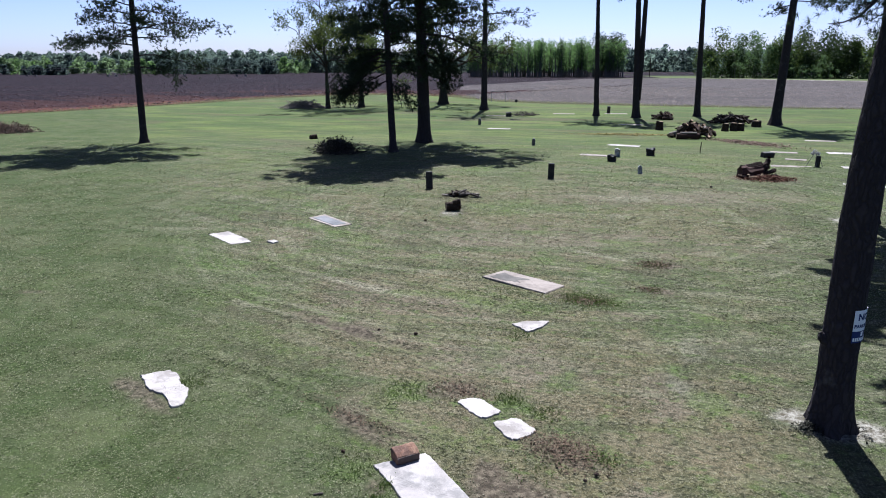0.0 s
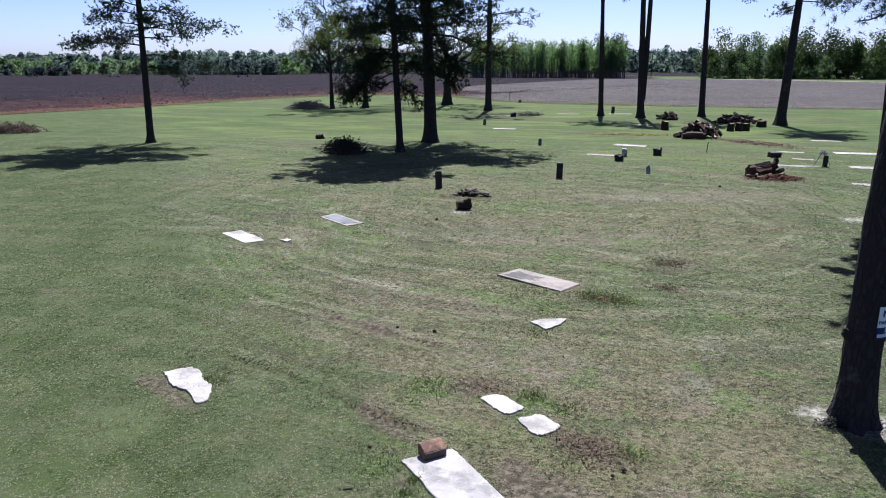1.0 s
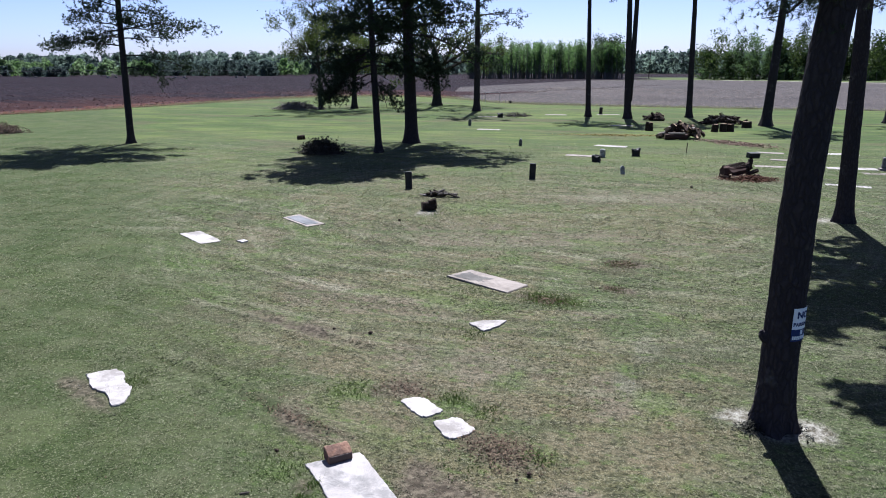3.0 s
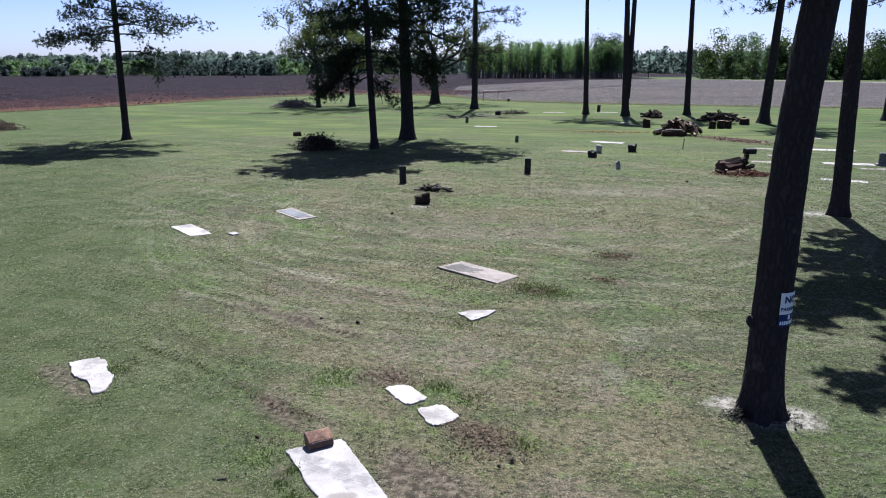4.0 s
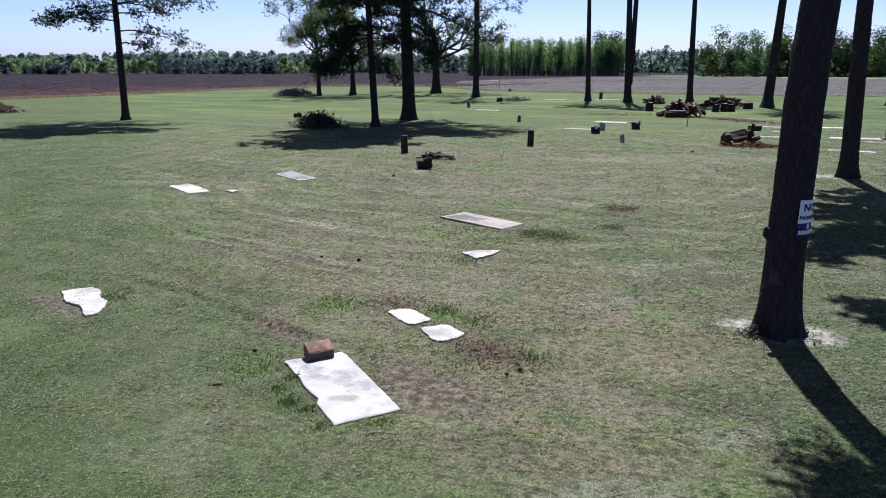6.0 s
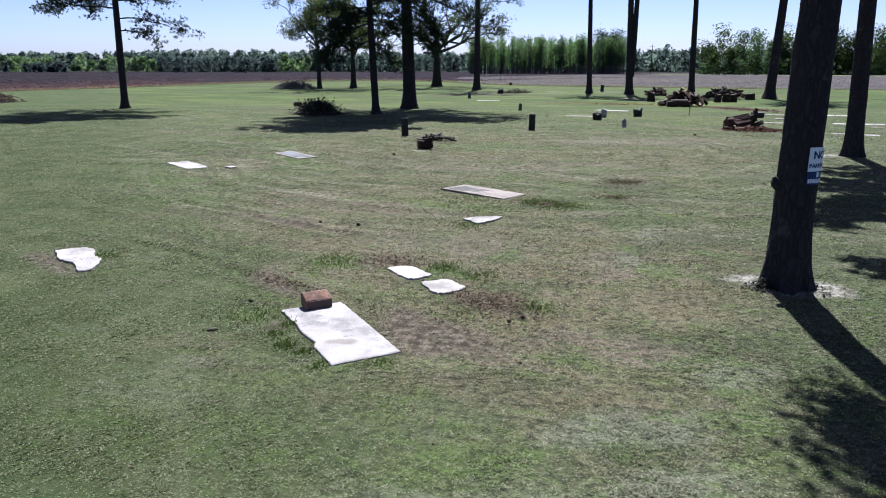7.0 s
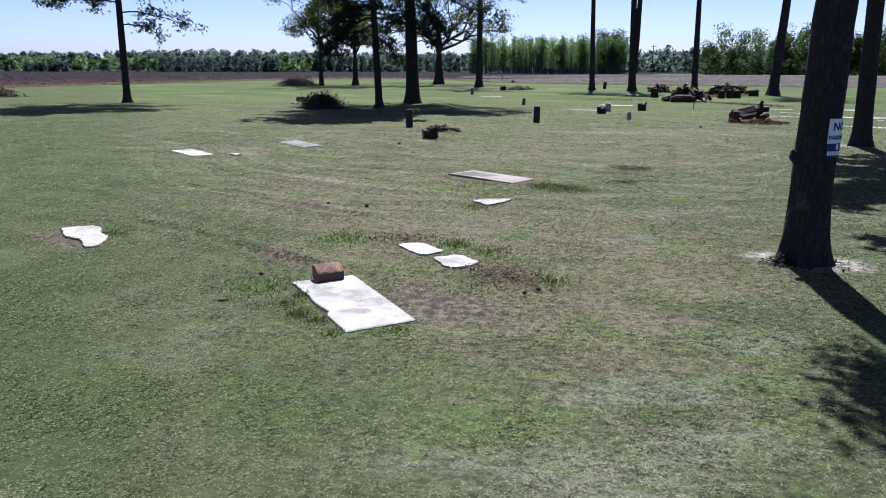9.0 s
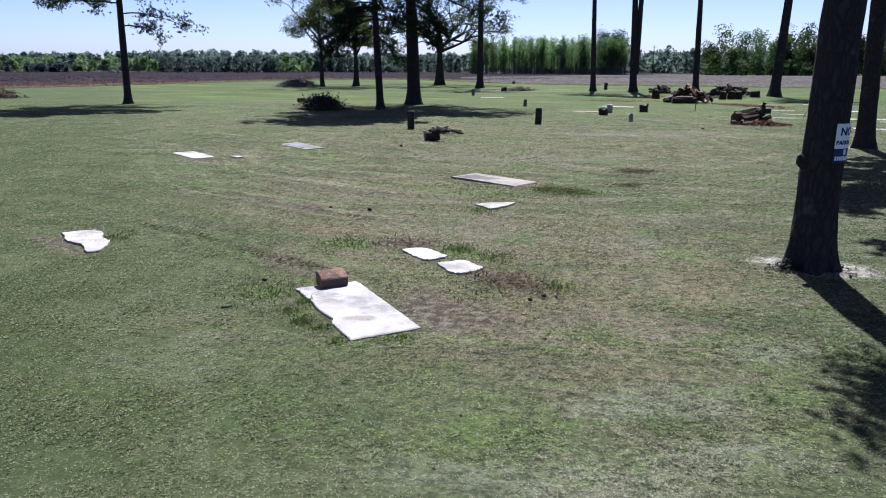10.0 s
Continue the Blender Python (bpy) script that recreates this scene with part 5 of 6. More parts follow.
def build_wood():
    wood_pile(11.95, 48.7, 1.6, 0.85, 0.98, 82, 3, "big heap of reddish split and round logs on the lawn", (0.05, 0.17), (0.35, 0.95), (None, RED_WOOD, None, None, WEATHERED, RED_WOOD, CUT_WOOD, None), wild=0.85)
    rnd = random.Random(2)
    t = thing("fallen_log", 11.6, 47.6, 0, -3)
    log_part("log", (-0.95, 0, 0.2), (0.55, 0.05, 0.2), 0.19, t, rnd, RED_WOOD)
    log_part("split_piece", (-0.7, 0.05, 0.4), (0.35, -0.05, 0.42), 0.07, t, rnd, WEATHERED, CUT_WOOD, 5)
    tagged(t, "long reddish log lying in front of the big heap", "log", "logs")
    litter("wood_chips", "scattered pale chips and bark beside the log heap", 14.6, 45.6, 2.9, 1.1, 2600, 5, PALE_CHIP, 0.06, -52, 0.04)
    litter("wood_chips", "thin trail of pale chips across the grass", 7.9, 50.0, 3.9, 0.6, 900, 6, YELLOW_CHIP, 0.075, -3, 0.03)
    wood_pile(12.7, 62.8, 0.85, 0.5, 0.62, 30, 8, "small dark stack of logs by a pine", (0.07, 0.15), (0.4, 1.0))
    wood_pile(17.6, 59.6, 2.0, 0.8, 0.75, 120, 9, "dark heap of old logs and roots in pine shade", (0.03, 0.1), (0.3, 0.9), (None, None, TWIG), wild=0.55, ends=LOG_BARK)
    stump(10.75, 53.7, 0.27, 0.6, "dark upright log round", 3)
    for i, (x, h) in enumerate(((15.3, 0.52), (15.9, 0.56), (16.45, 0.52))):
        stump(x, 53.3 + 0.1 * i, 0.24, h, "upright sawn log round in a row of three", 5 + i)
    stump(18.5, 56.6, 0.35, 0.45, "short dark log round beside the old heap", 9)
    # the red rotten log with chips
    t = thing("fallen_log", 11.0, 32.3, 0, 6)
    hollow = bmesh.new()
    rings = []
    for i in range(9):
        f = i / 8
        ring = []
        for j in range(14):
            ang = math.tau * j / 14
            rag = 1 + 0.22 * noise.noise(Vector((f * 3, math.cos(ang) * 1.6, math.sin(ang) * 1.6)))
            rad = (0.30 - 0.06 * f) * rag * (0.72 if 0.25 < j / 14 < 0.45 and i > 2 else 1.0)
            ring.append(hollow.verts.new((-0.8 + 1.0 * f + rnd.uniform(-0.03, 0.03), 0.15 * f + rad * math.cos(ang), 0.2 + 0.16 * f + rad * math.sin(ang))))
        rings.append(ring)
    for ra, rb in zip(rings, rings[1:]):
        for j in range(14):
            hollow.faces.new((ra[j], ra[(j + 1) % 14], rb[(j + 1) % 14], rb[j]))
    hollow.faces.new(list(reversed(rings[0])))
    hollow.faces.new(rings[-1])
    bmesh.ops.recalc_face_normals(hollow, faces=hollow.faces)
    part("log", hollow, RED_WOOD, t)
    log_part("bark_shell", (-0.72, 0.12, 0.36), (0.22, 0.24, 0.52), 0.17, t, rnd, LOG_BARK, LOG_BARK, 6)
    log_part("root_end", (0.05, 0.2, 0.25), (0.55, 0.35, 0.5), 0.19, t, rnd, LOG_BARK, LOG_BARK, 7)
    log_part("root_end", (0.42, 0.26, 0.2), (0.62, 0.4, 0.86), 0.11, t, rnd, LOG_BARK, LOG_BARK, 6)
    log_part("root_end", (0.3, 0.1, 0.12), (0.85, 0.2, 0.3), 0.1, t, rnd, LOG_BARK, LOG_BARK, 6)
    for i in range(12):
        px, py, pa = rnd.uniform(-0.8, 0.9), rnd.uniform(-0.6, -0.2), rnd.uniform(0, math.pi)
        ln, rr = rnd.uniform(0.08, 0.2), rnd.uniform(0.03, 0.07)
        log_part("split_piece", (px - ln * math.cos(pa), py - 0.5 * ln * math.sin(pa), rr + 0.05), (px + ln * math.cos(pa), py + 0.5 * ln * math.sin(pa), rr + rnd.uniform(0.05, 0.14)), rr, t, rnd,
                 rnd.choice((RED_WOOD, RED_WOOD, LOG_BARK, CUT_WOOD)), rnd.choice((CUT_WOOD, RED_WOOD)), 5)
    tagged(t, "rotten red-brown log broken open among its chips", "log", "logs")
    t = thing("stone_block", 13.65, 39.1, 0, 8)
    bm = bmesh.new()
    box(bm, 0, 0, 0.13, 0.6, 0.4, 0.3, 0.05, 0, 3)
    for v in bm.verts:
        v.co += Vector((noise.noise(v.co * 5), noise.noise(v.co * 5 + Vector((7, 0, 0))), 0)) * 0.05
    part("block", bm, DARK_STONE, t)
    tagged(t, "dark rough block lying on the grass behind the rotten log", "block", "headstones")
    litter("wood_chips", "ring of red-brown rotten wood chips", 11.25, 31.85, 1.08, 0.7, 4200, 12, CHIP, 0.05, 0, 0.16)
    brush_pile(-9.75, 38.9, 1.25, 0.8, 0.8, 520, 4, "dark heap of cut branches in tree shade", leafy=4)
    brush_pile(-22.2, 74.4, 2.3, 1.2, 0.8, 260, 5, "grey heap of cut branches at the lawn's edge", thick=0.035, twig=WEATHERED)
    wood_pile(-1.75, 26.6, 0.66, 0.34, 0.24, 34, 6, "low dark heap of broken bark and short sticks", (0.025, 0.065), (0.2, 0.5), (None, TWIG, None, WEATHERED), wild=0.4, ends=LOG_BARK)
    brush_pile(1.0, 66.3, 1.6, 0.6, 0.3, 90, 7, "low scatter of branches at the far lawn", leafy=1)
    brush_pile(-36.2, 47.8, 2.0, 1.1, 0.4, 200, 8, "flat brown heap of raked branches and leaves", leafy=22, leaf_mat=PALE_CHIP)
    brush_pile(18.9, 28.6, 0.7, 0.4, 0.25, 60, 14, "low heap of dark twigs in the grass", leafy=1)
    # squat log with a cut face in front
    t = thing("log_round", -1.83, 24.1, 0, 12)
    log_part("log", (-0.27, 0, 0.14), (0.25, 0.03, 0.15), 0.155, t, rnd, LOG_BARK)
    log_part("split_piece", (-0.05, -0.1, 0.3), (0.22, -0.05, 0.33), 0.08, t, rnd, LOG_BARK)
    tagged(t, "short dark log lying on a bare patch", "log round", "log rounds")
    t = thing("log_round", -12.9, 45.6, 0, 30)
    log_part("log", (-0.28, 0, 0.14), (0.2, 0.05, 0.16), 0.16, t, rnd, LOG_BARK, LOG_BARK)
    tagged(t, "small dark log lying in the grass", "log round", "log rounds")
    t = thing("stick", -2.02, 7.21, 0, 12)
    log_part("stick", (-0.06, 0, 0.012), (0.06, 0.01, 0.02), 0.012, t, rnd, TWIG, sides=6)
    tagged(t, "short dark stick lying in the grass near a slab", "stick")
    t = thing("stick", 10.6, 41.0)
    log_part("stick", (0, 0, -0.1), (0.05, 0, 0.55), 0.025, t, rnd, TWIG, sides=6)
    tagged(t, "thin wooden stake in the grass", "stake")
    litter("bark_flakes", "grey bark flakes and needles heaped at the pine's foot", 4.58, 9.42, 0.22, 0.2, 420, 25, DEAD_GREY, 0.025, -30, 0.16)
    litter("bark_flakes", "few bark flakes beside the pine's foot", 5.2, 9.5, 0.2, 0.3, 120, 26, DEAD_GREY, 0.03, 20, 0.06)
    litter("dead_leaves", "dark clods and leaves by the long slab", 1.9, 14.75, 0.6, 0.35, 420, 27, LITTER, 0.03, -15, 0.03)
    litter("dead_leaves", "brown leaf litter on bare soil", -0.5, 10.2, 0.6, 0.35, 420, 15, LITTER, 0.022, -20, 0.02)
    litter("dead_leaves", "dark leaf litter and clods on bare soil", 1.05, 8.5, 0.7, 0.46, 1100, 16, LITTER, 0.022, -35, 0.04)
    litter("dead_leaves", "ring of dead leaves on a bare hollow", 3.9, 17.8, 0.6, 0.45, 420, 19, LITTER, 0.03, 0, 0.03)
    litter("dead_leaves", "dead leaves in a small hollow of the lawn", 3.42, 15.72, 0.35, 0.25, 200, 20, LITTER, 0.025, 0, 0.02)
    litter("dead_leaves", "brown debris along a wheel rut", -2.0, 9.2, 1.2, 0.3, 500, 17, LITTER, 0.02, -35, 0.015)
    litter("dead_leaves", "scattered pale leaves over the lawn", 0.3, 8.0, 9.0, 7.0, 420, 18, LITTER, 0.018, 0, 0.01)
    for i, (x, y, s) in enumerate(((1.26, 7.82, 0.028), (1.42, 7.98, 0.03), (-1.55, 12.5, 0.04), (-2.3, 12.65, 0.03), (-1.95, 8.2, 0.03), (-2.6, 22.3, 0.05), (8.3, 29.5, 0.06))):
        bm = bmesh.new()
        bmesh.ops.create_icosphere(bm, subdivisions=2, radius=s)
        for v in bm.verts:
            v.co *= 1 + 0.35 * noise.noise(v.co * 22 + Vector((i * 3, 0, 0)))
            v.co.z *= 0.7
        ob = part("pine_cone", bm, LOG_BARK)
        ob.matrix_basis = pose(x, y, s * 0.6)
        tagged(ob, "dark fallen pine cone on the grass", "pine cone", "pine cones")


# ---------------------------------------------------------------- the sign on the near pine
def wrapped(me, radius):
    """Bends a flat mesh that faces -y round an upright trunk of that radius; y is the depth in front of the bark."""
    for v in me.vertices:
        a = v.co.x / radius
        r = radius - v.co.y
        v.co = Vector((r * math.sin(a), -r * math.cos(a), v.co.z))


def words(name, text, size, mat, parent, z, radius):
    cu = bpy.data.curves.new(name, "FONT")
    cu.body, cu.size, cu.extrude, cu.align_x, cu.align_y = text, size, 0.0008, "CENTER", "CENTER"
    cu.offset = 0.035 * size
    tmp = bpy.data.objects.new(name, cu)
    scene.collection.objects.link(tmp)
    me = bpy.data.meshes.new_from_object(tmp.evaluated_get(bpy.context.evaluated_depsgraph_get()))
    bpy.data.objects.remove(tmp)
    me.transform(pose(0, -0.0065, z, 90, 0, 0))
    wrapped(me, radius)
    return link_mesh(name, me, mat, parent)


def sheet(name, x0, x1, z0, z1, out, thick, mat, parent, radius, label=""):
    bm = bmesh.new()
    n = 10
    rows = [[bm.verts.new((x0 + (x1 - x0) * i / n, y, z)) for y, z in ((-out, z0), (-out, z1), (-out + thick, z1), (-out + thick, z0))] for i in range(n + 1)]
    for a, b in zip(rows, rows[1:]):
        for j in range(4):
            bm.faces.new((a[j], b[j], b[(j + 1) % 4], a[(j + 1) % 4]))
    bm.faces.new(rows[0])
    bm.faces.new(reversed(rows[-1]))
    bmesh.ops.recalc_face_normals(bm, faces=bm.faces)
    ob = part(name, bm, mat, parent, label)
    wrapped(ob.data, radius)
    return ob


def build_sign():
    x, y, z, turn, r = SIGN_AT
    top = thing("parking_sign", x, y, z, turn)
    upper = sheet("upper_panel", -0.155, 0.155, 0, 0.3, 0.004, 0.003, SIGN_WHITE, top, r, "white upper half of the sign")
    lower = sheet("lower_panel", -0.155, 0.155, -0.17, -0.001, 0.004, 0.003, SIGN_BLUE, top, r, "deep blue lower half of the sign")
    words("lettering", "NO", 0.13, SIGN_BLUE, upper, 0.2, r)
    words("lettering", "PARKING", 0.068, SIGN_BLUE, upper, 0.07, r)
    sheet("symbol_bar", -0.022, 0.022, -0.075, -0.012, 0.0065, 0.002, SIGN_WHITE, lower, r)
    for i in range(9):
        sheet("symbol_bar", -0.138 + i * 0.031, -0.116 + i * 0.031, -0.145, -0.095, 0.0065, 0.002, SIGN_WHITE, lower, r)
    tagged(top, "white and deep blue no-parking sign wrapped round a pine trunk", "sign")


# ---------------------------------------------------------------- far things
def build_goal():
    top = thing("pipe_frame", -1.9, 86.5)
    for s in (-1, 1):
        bm = bmesh.new()
        tube(bm, [Vector((s * 0.85, 0, -0.05)), Vector((s * 0.85, 0, 1.25))], [0.03, 0.03], 8)
        part("post", bm, STEEL, top)
    bm = bmesh.new()
    tube(bm, [Vector((-0.85, 0, 1.22)), Vector((0.85, 0, 1.22))], [0.025, 0.025], 8)
    part("crossbar", bm, STEEL, top)
    tagged(top, "thin grey metal pipe frame at the lawn's edge", "pipe frame")


def build_pivot():
    top = thing("irrigation_pivot", -168, 279, -2.75)
    spans = [(-75, 3), (-34, 7), (1, 8), (30, 9), (56, 9)]
    pipe = bmesh.new()
    truss = bmesh.new()
    pts = [Vector((x, y, 3.1)) for x, y in spans]
    for a, b in zip(pts, pts[1:]):
        arch = [a.lerp(b, i / 10) + Vector((0, 0, 0.5 * math.sin(math.pi * i / 10))) for i in range(11)]
        tube(pipe, arch, [0.07] * 11, 6)
        low = [p + Vector((0, 0, -0.9 * math.sin(math.pi * i / 10) - 0.05)) for i, p in enumerate(arch)]
        tube(truss, low, [0.03] * 11, 4)
        for p, q in zip(arch, low):
            tube(truss, [p, q], [0.025, 0.025], 4)
    part("pipe", pipe, DARK_STEEL, top)
    part("truss", truss, DARK_STEEL, top)
    for p in pts:
        bm = bmesh.new()
        for s in (-1, 1):
            tube(bm, [p, Vector((p.x + s * 1.9, p.y, 0.55))], [0.08, 0.08], 6)
        tube(bm, [Vector((p.x - 1.9, p.y, 0.6)), Vector((p.x + 1.9, p.y, 0.6))], [0.07, 0.07], 6)
        part("tower", bm, DARK_STEEL, top)
        for s in (-1, 1):
            bm = bmesh.new()
            tube(bm, [Vector((p.x + s * 1.9, p.y - 0.15, 0.6)), Vector((p.x + s * 1.9, p.y + 0.15, 0.6))], [0.5, 0.5], 16)
            part("wheel", bm, DARK_STEEL, top)
    tagged(top, "long wheeled irrigation pipe on steel towers in the ploughed field", "irrigation")


def build_pole():
    top = thing("utility_pole", 53.3, 301.6, land_z(301.6))
    bm = bmesh.new()
    tube(bm, [Vector((0, 0, -0.3)), Vector((0.05, 0, 5.5)), Vector((0.1, 0, 11.3))], [0.17, 0.15, 0.11], 8)
    part("pole", bm, POLE_WOOD, top)
    bm = bmesh.new()
    box(bm, 0.1, 0, 10.7, 2.3, 0.1, 0.12)
    part("crossarm", bm, POLE_WOOD, top)
    tagged(top, "weathered wooden utility pole beyond the stubble field", "utility pole")


def build_trees():
    # low is a list of extra boughs: height, direction, length, rise, droop
    near = pine("tall pine with dark plated bark and a sign on its trunk", 4.89, 9.57, 17.5, 0.249, (-0.002, 0.0), 8.4, 2.2, 46, 11, 1.5,
         ((7.3, 185, 0.75, 0.1, 0.1), (7.9, 200, 0.8, 0.1, 0.1), (7.2, 160, 0.8, 0.1, 0.1), (6.1, 200, 0.7, -0.1, 0.6), (6.4, 235, 0.6, 0.1, 0.6), (6.4, 20, 1.4, 0.1, 0.6), (6.3, 150, 0.6, 0.1, 0.6)), 72, 150, 1.32, 0.09, 0.003, 24, 0.07, bunch=(12, 16), upper=9.0, low_more=3.2, bow=0.03)
    bm = bmesh.new()
    bmesh.ops.create_icosphere(bm, subdivisions=2, radius=0.07)
    for v in bm.verts:
        v.co *= 1 + 0.3 * noise.noise(v.co * 15)
        v.co.z *= 1.5
    knot = part("knot", bm, BARK, near, "sawn-off branch stub")
    knot.matrix_basis = pose(-0.25, -0.02, 1.38, 0, -20, 0)
    pine("tall pine with plated bark, sand round its foot", 11.67, 23.45, 18.5, 0.255, (-0.042, 0.0), 9.0, 4.0, 44, 12, 1.1, (), 40, 70, 1.35, 0.17, 0.018, 16, 0.06, bunch=(8, 12))
    pine("lone pine with open, wide-spread lower boughs", -23.1, 42.7, 17.5, 0.215, (0.02, 0), 6.2, 4.6, 54, 13, 1.1,
         ((5.3, -5, 4.2, 0.1, 0.32), (5.9, 175, 4.6, 0.2, 0.2), (6.8, 8, 5.0, 0.28, 0.28), (4.6, -12, 3.4, 0.1, 0.35), (6.4, 190, 4.0, 0.05, 0.2), (11.6, 0, 5.4, 0.15, 0.1), (12.6, -14, 5.0, 0.15, 0.1), (12.0, 20, 5.0, 0.15, 0.1)), bunch=(10, 15), needle=0.14, width=0.012, count=18)
    pine("slender leaning pine with drooping low foliage", -6.6, 39.5, 17.5, 0.2, (-0.02, 0), 4.6, 4.4, 64, 14, 1.2,
         ((4.8, 200, 2.6, -0.1, 0.6), (4.4, 170, 2.8, -0.2, 0.4), (3.8, 20, 1.3, -0.5, 0.7), (3.9, 320, 1.2, -0.6, 0.6), (5.2, 215, 3.0, 0, 0.5), (4.8, 185, 2.6, 0, 0.8), (5.4, 178, 3.0, 0, 0.6), (4.0, 190, 2.2, -0.3, 0.4), (5.6, 150, 2.6, 0, 0.7), (5.0, 5, 1.8, 0, 0.8)), bend=-0.6, bunch=(7, 11), low_more=1.5, needle=0.17, width=0.012, count=18)
    pine("thick old pine in the middle of the lawn", -5.45, 44.5, 18, 0.40, (-0.025, 0), 6.4, 6.0, 64, 15, 1.0,
         ((5.0, 0, 1.9, -0.1, 0.7), (4.6, 10, 1.7, -0.3, 0.6), (5.4, -20, 2.3, 0, 0.8), (5.0, 180, 1.5, 0, 0.5), (4.6, -15, 1.6, -0.3, 0.5), (5.8, 5, 2.2, 0, 0.8), (10, 0, 7.3, 0.15, 0.1), (11, -25, 7.0, 0.15, 0.1), (9.4, 22, 7.2, 0.15, 0.1), (12, -8, 7.0, 0.2, 0.1)), flare=1.45, bunch=(8, 12), low_more=1.6, needle=0.17, width=0.018, count=16)
    pine("tall bare-stemmed pine at the lawn's far side", -3.0, 72.8, 18, 0.32, (-0.001, 0), 9.0, 5.2, 26, 16, 0.7, ((9.2, 0, 5.2, 0.1, 0.1), (8.2, 15, 4.6, 0.15, 0.12)))
    pine("slim straight pine by the stubble field", 7.5, 66.4, 16, 0.24, (-0.035, 0), 10.4, 3.0, 26, 17, 1.0)
    twin = pine("twin-stemmed straight pine by the stubble field", 10.75, 64.6, 16.5, 0.31, (-0.042, 0), 10.4, 3.2, 26, 18, 1.0)
    bm = bmesh.new()
    tube(bm, [Vector((0.12, 0, 1.5)), Vector((0.16, 0, 4.5)), Vector((0.18, 0, 8)), Vector((0.2, 0, 13)), Vector((0.1, 0, 18))], [0.2, 0.22, 0.2, 0.15, 0.05], 12)
    part("second_stem", bm, BARK, twin, smooth=True)
    pine("straight pine behind the log heaps", 16.4, 66.4, 17, 0.27, (-0.03, 0), 10.8, 3.2, 26, 19, 1.0, ((10.4, 0, 3.4, 0.0, 0.2),))
    pine("stout leaning pine beside an old log heap", 20.4, 58.2, 17, 0.36, (0.035, 0), 10.5, 2.8, 34, 20, 1.3, ((9.6, 0, 4.0, -0.05, 0.12), (9.2, 20, 3.6, 0, 0.1), (8.6, 180, 1.3, 0, 0.4), (8.9, 170, 1.6, 0, 0.4)), bunch=(7, 11))
    # the next two stand out of view, added to throw shadows onto the lawn
    pine("unseen pine beside the mown lawn, placed for its shadow", 10.2, 16.2, 17, 0.28, (0.0, 0.0), 9, 3.4, 40, 22, 1.1, bunch=(8, 12), needle=0.17, width=0.018, count=16)
    pine("unseen pine off the lawn's far side, placed for its shadow", 31.0, 61.5, 17, 0.3, (0.0, 0), 9, 4.4, 28, 21, 0.9)
    broadleaf("oak_tree", "spring oak with sparse yellow-green leaves", -19.4, 73.8, 13.5, 0.24, 31, SPRING, 4.2, 6.0, 0.10, 56, boughs=7)
    broadleaf("oak_tree", "dark-leaved oak between two others", -16.2, 75.6, 12.5, 0.32, 32, MID_LEAF, 3.2, 5.8, 0.10, 26, boughs=7)
    broadleaf("oak_tree", "stout spreading oak with bare-looking limbs", -8.0, 81.4, 15.0, 0.5, 33, SPRING, 3.6, 7.6, 0.10, 34, boughs=7)


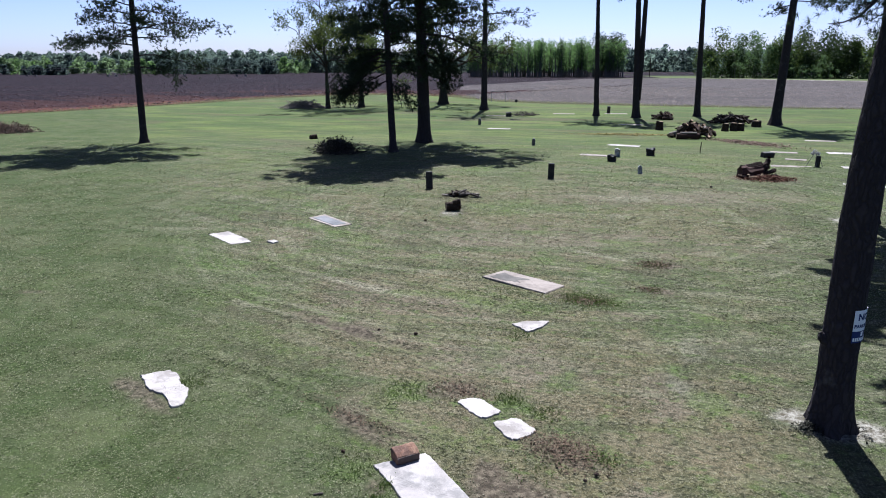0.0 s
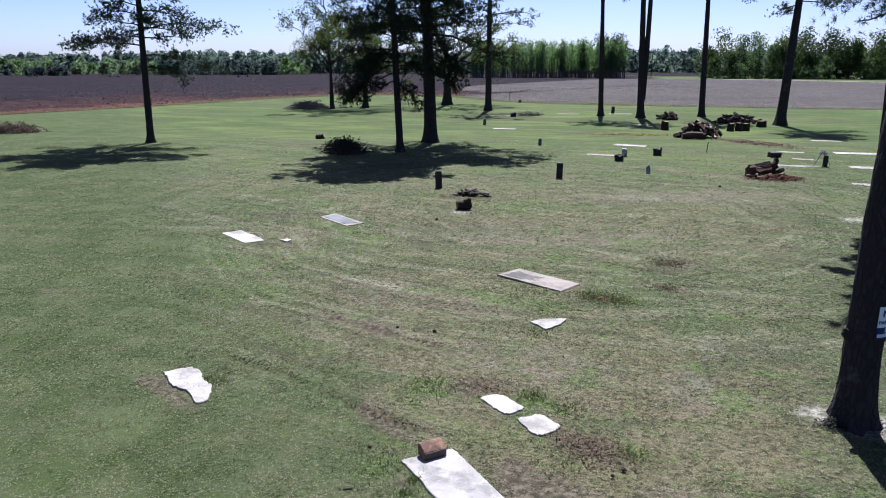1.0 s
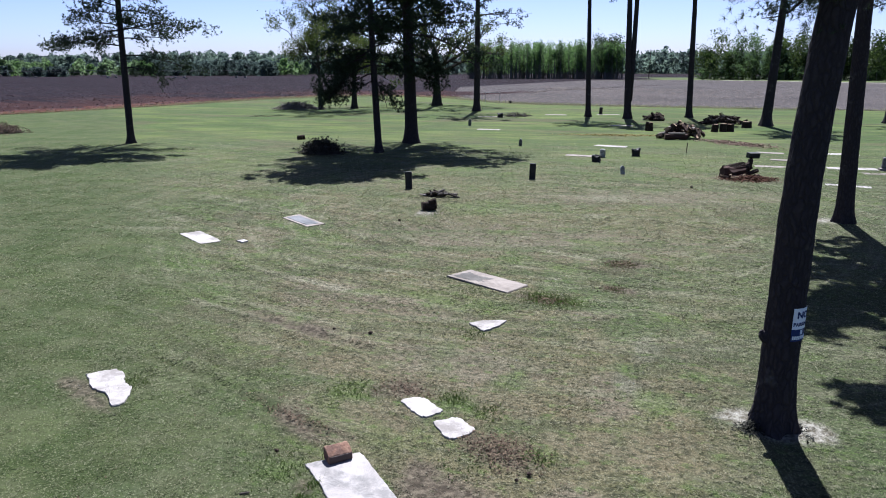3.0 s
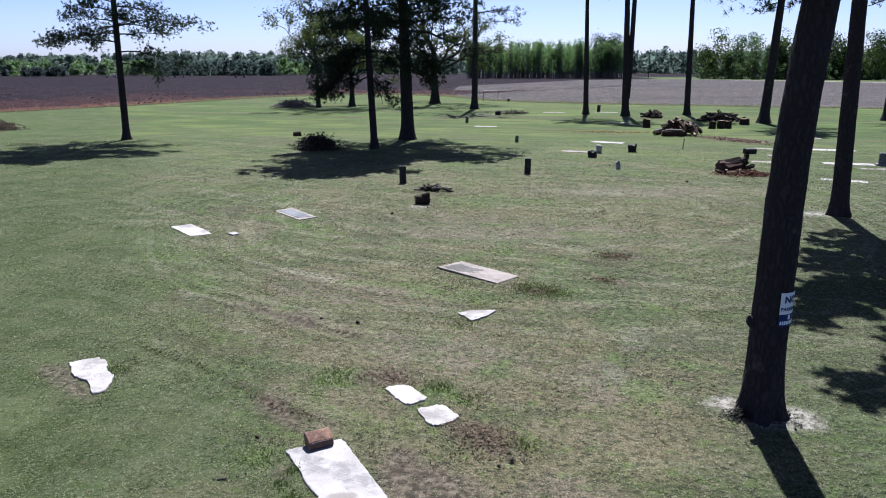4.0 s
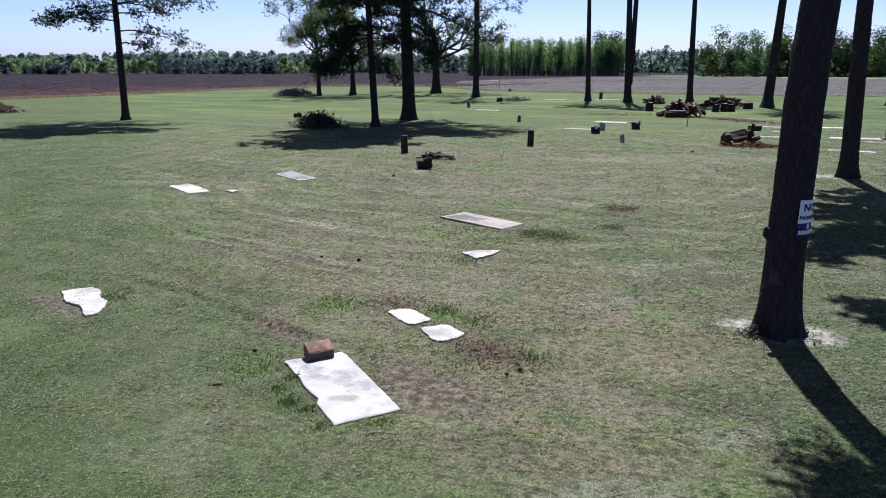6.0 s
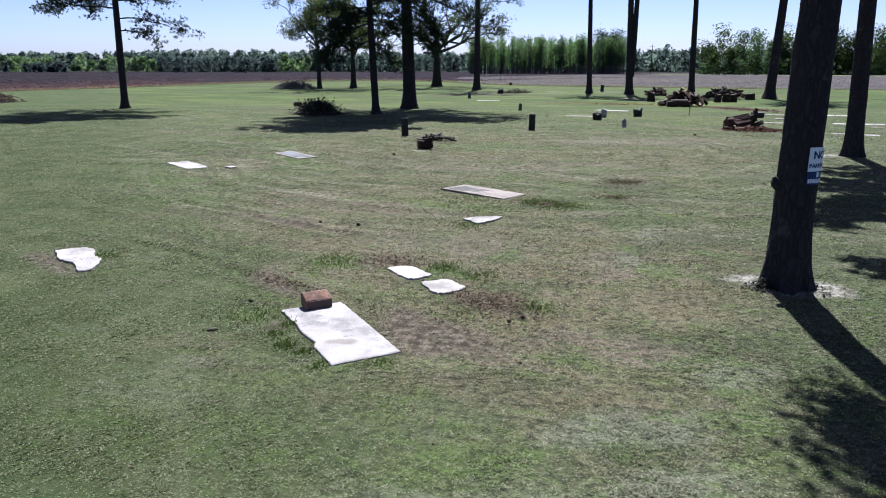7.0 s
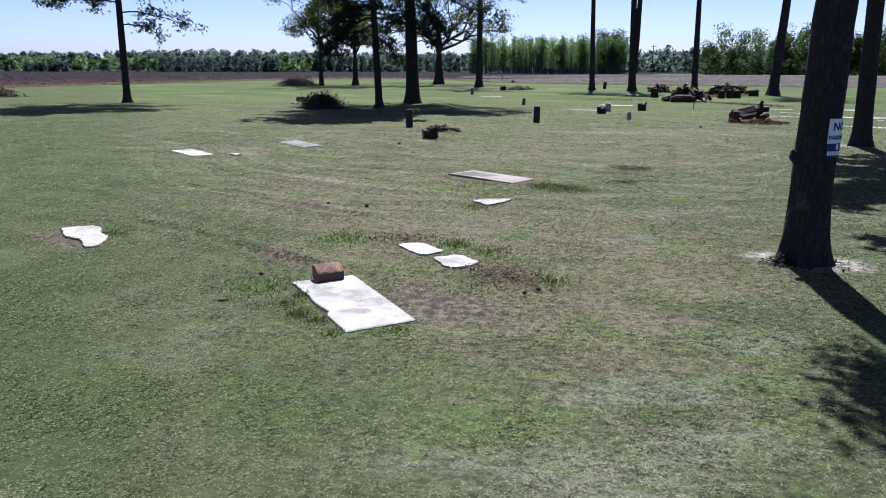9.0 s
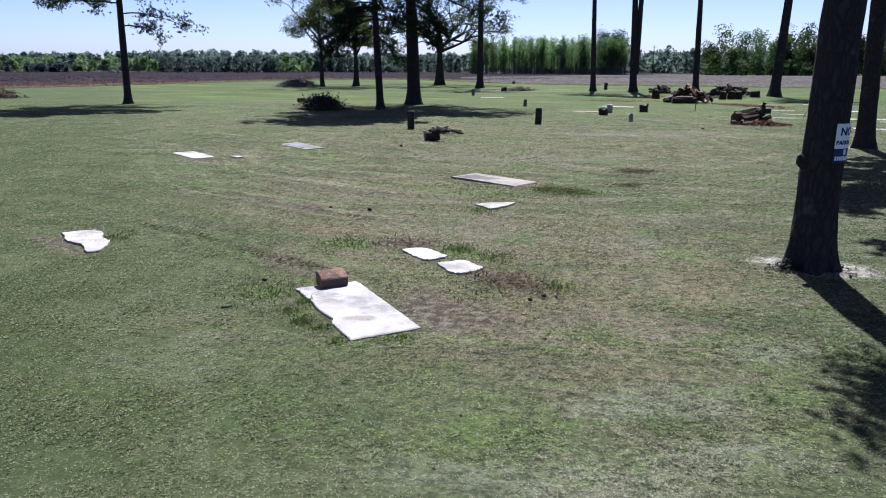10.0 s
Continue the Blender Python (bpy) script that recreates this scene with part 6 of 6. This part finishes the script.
def build_woods():
    rnd = random.Random(9)
    # young stand behind the dark field
    pl = [(rnd.uniform(-14, 31), 212 + rnd.random() ** 1.5 * 26, rnd.choice((rnd.uniform(6.2, 8.4), rnd.uniform(8.4, 10.2)))) for _ in range(430)]
    woods("young_woods", pl, (FRESH, FRESH, WOOD_LEAF), "stand of young bright-green slim trees behind the field", 41, 0.17, 330, 0.085, GREY_STEM, 0.24, lump=0.075)
    pl = [(rnd.uniform(21, 31), 214 + rnd.random() * 8, rnd.uniform(9.5, 12)) for _ in range(9)]
    woods("dark_trees", pl, (DARK_LEAF, NEEDLE), "few taller dark trees at the end of the young stand", 51, 0.2, 700, 0.16, GREY_STEM, 0.3)
    pl = [(rnd.uniform(52, 150), 0, rnd.choice((rnd.uniform(5, 9), rnd.uniform(9, 13)))) for _ in range(170)]
    pl = [(x, 206 - 0.42 * (x - 52) + rnd.random() ** 1.5 * 30, h) for x, _, h in pl]
    crowns("mixed_woods", pl, (DARK_LEAF, MID_LEAF, DARK_LEAF, WOOD_LEAF, DARK_LEAF), "mixed dark and light green wood behind the stubble field", 42, 0.2, 10, 125, 0.2, 0.12)
    pl = [(rnd.uniform(50, 152), 0, rnd.uniform(1.5, 4)) for _ in range(160)]
    pl = [(x, 203 - 0.42 * (x - 52) + rnd.uniform(-1, 3), h) for x, _, h in pl]
    woods("shrub_row", pl, (WOOD_LEAF, DARK_LEAF), "low shrubs along the foot of the wood", 43, 0.2, 520, 0.6, GREY_STEM, 0.0)
    # far left: pale shrubs, then dark pines, then the forest, with haze in the leaf colours
    def along(n, lo, hi, y0, y1, h0, h1):
        out = []
        for _ in range(n):
            y = rnd.uniform(y0, y1)
            out.append((rnd.uniform(lo, hi) * y, y, rnd.uniform(h0, h1)))
        return out

    crowns("pale_trees", along(120, -1.15, -0.52, 268, 300, 4.8, 7.2), (PALE_LEAF, FRESH, PALE_LEAF), "pale green young trees along the far field edge", 44, 0.36, 7, 90, 0.42)
    crowns("pale_trees", along(16, -0.35, -0.29, 300, 330, 5.0, 7.0), (PALE_LEAF, FRESH), "few pale round trees before the far pines", 48, 0.36, 7, 90, 0.42)
    crowns("dark_thicket", along(30, -1.0, -0.735, 255, 262, 3.4, 4.4) + along(34, -0.725, -0.655, 255, 264, 3.0, 3.8), (HAZE_PINE,), "dark low thicket in front of the pale trees", 49, 0.3, 6, 80, 0.5, 0.1)
    crowns("far_pine_block", along(170, -0.515, -0.335, 290, 330, 5.8, 6.6), (HAZE_PINE,), "dark level block of planted far pines", 45, 0.35, 6, 60, 0.3, 0.1)
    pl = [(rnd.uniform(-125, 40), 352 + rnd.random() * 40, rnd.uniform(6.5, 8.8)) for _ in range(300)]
    woods("far_pine_row", pl, (HAZE_PINE, HAZE_PINE, HAZE_PINE, HAZE_LEAF), "dark row of far pines behind the ploughed field", 50, 0.6, 230, 0.26, GREY_STEM, 0.05)
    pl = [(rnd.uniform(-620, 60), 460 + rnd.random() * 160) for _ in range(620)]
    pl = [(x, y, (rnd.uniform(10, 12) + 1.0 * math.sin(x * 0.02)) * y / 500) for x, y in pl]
    crowns("far_forest", pl, (HAZE_LEAF, HAZE_PINE, HAZE_LEAF), "hazy forest along the horizon", 46, 0.8, 5, 50, 0.4)
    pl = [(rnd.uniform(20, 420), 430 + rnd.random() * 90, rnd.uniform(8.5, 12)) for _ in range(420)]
    woods("far_forest", pl, (HAZE_PINE, HAZE_PINE, HAZE_LEAF), "hazy forest seen through the gap between the woods", 47, 1.1, 150, 0.42, GREY_STEM, 0.0, trunks=False)


GREY_STEM = mat_bark("grey_stem", (0.080, 0.072, 0.064), (0.160, 0.152, 0.136), 6, 0.02)
SIGN_AT = (4.887, 9.57, 1.578, 38, 0.252)

build_ground()
build_fields()
build_trees()
build_near_slabs()
build_far_slabs()
build_stones()
build_wood()
build_sign()
build_goal()
build_pivot()
build_pole()
build_woods()
build_clods()
build_edge_grass()
build_tall_grass()
build_grass()
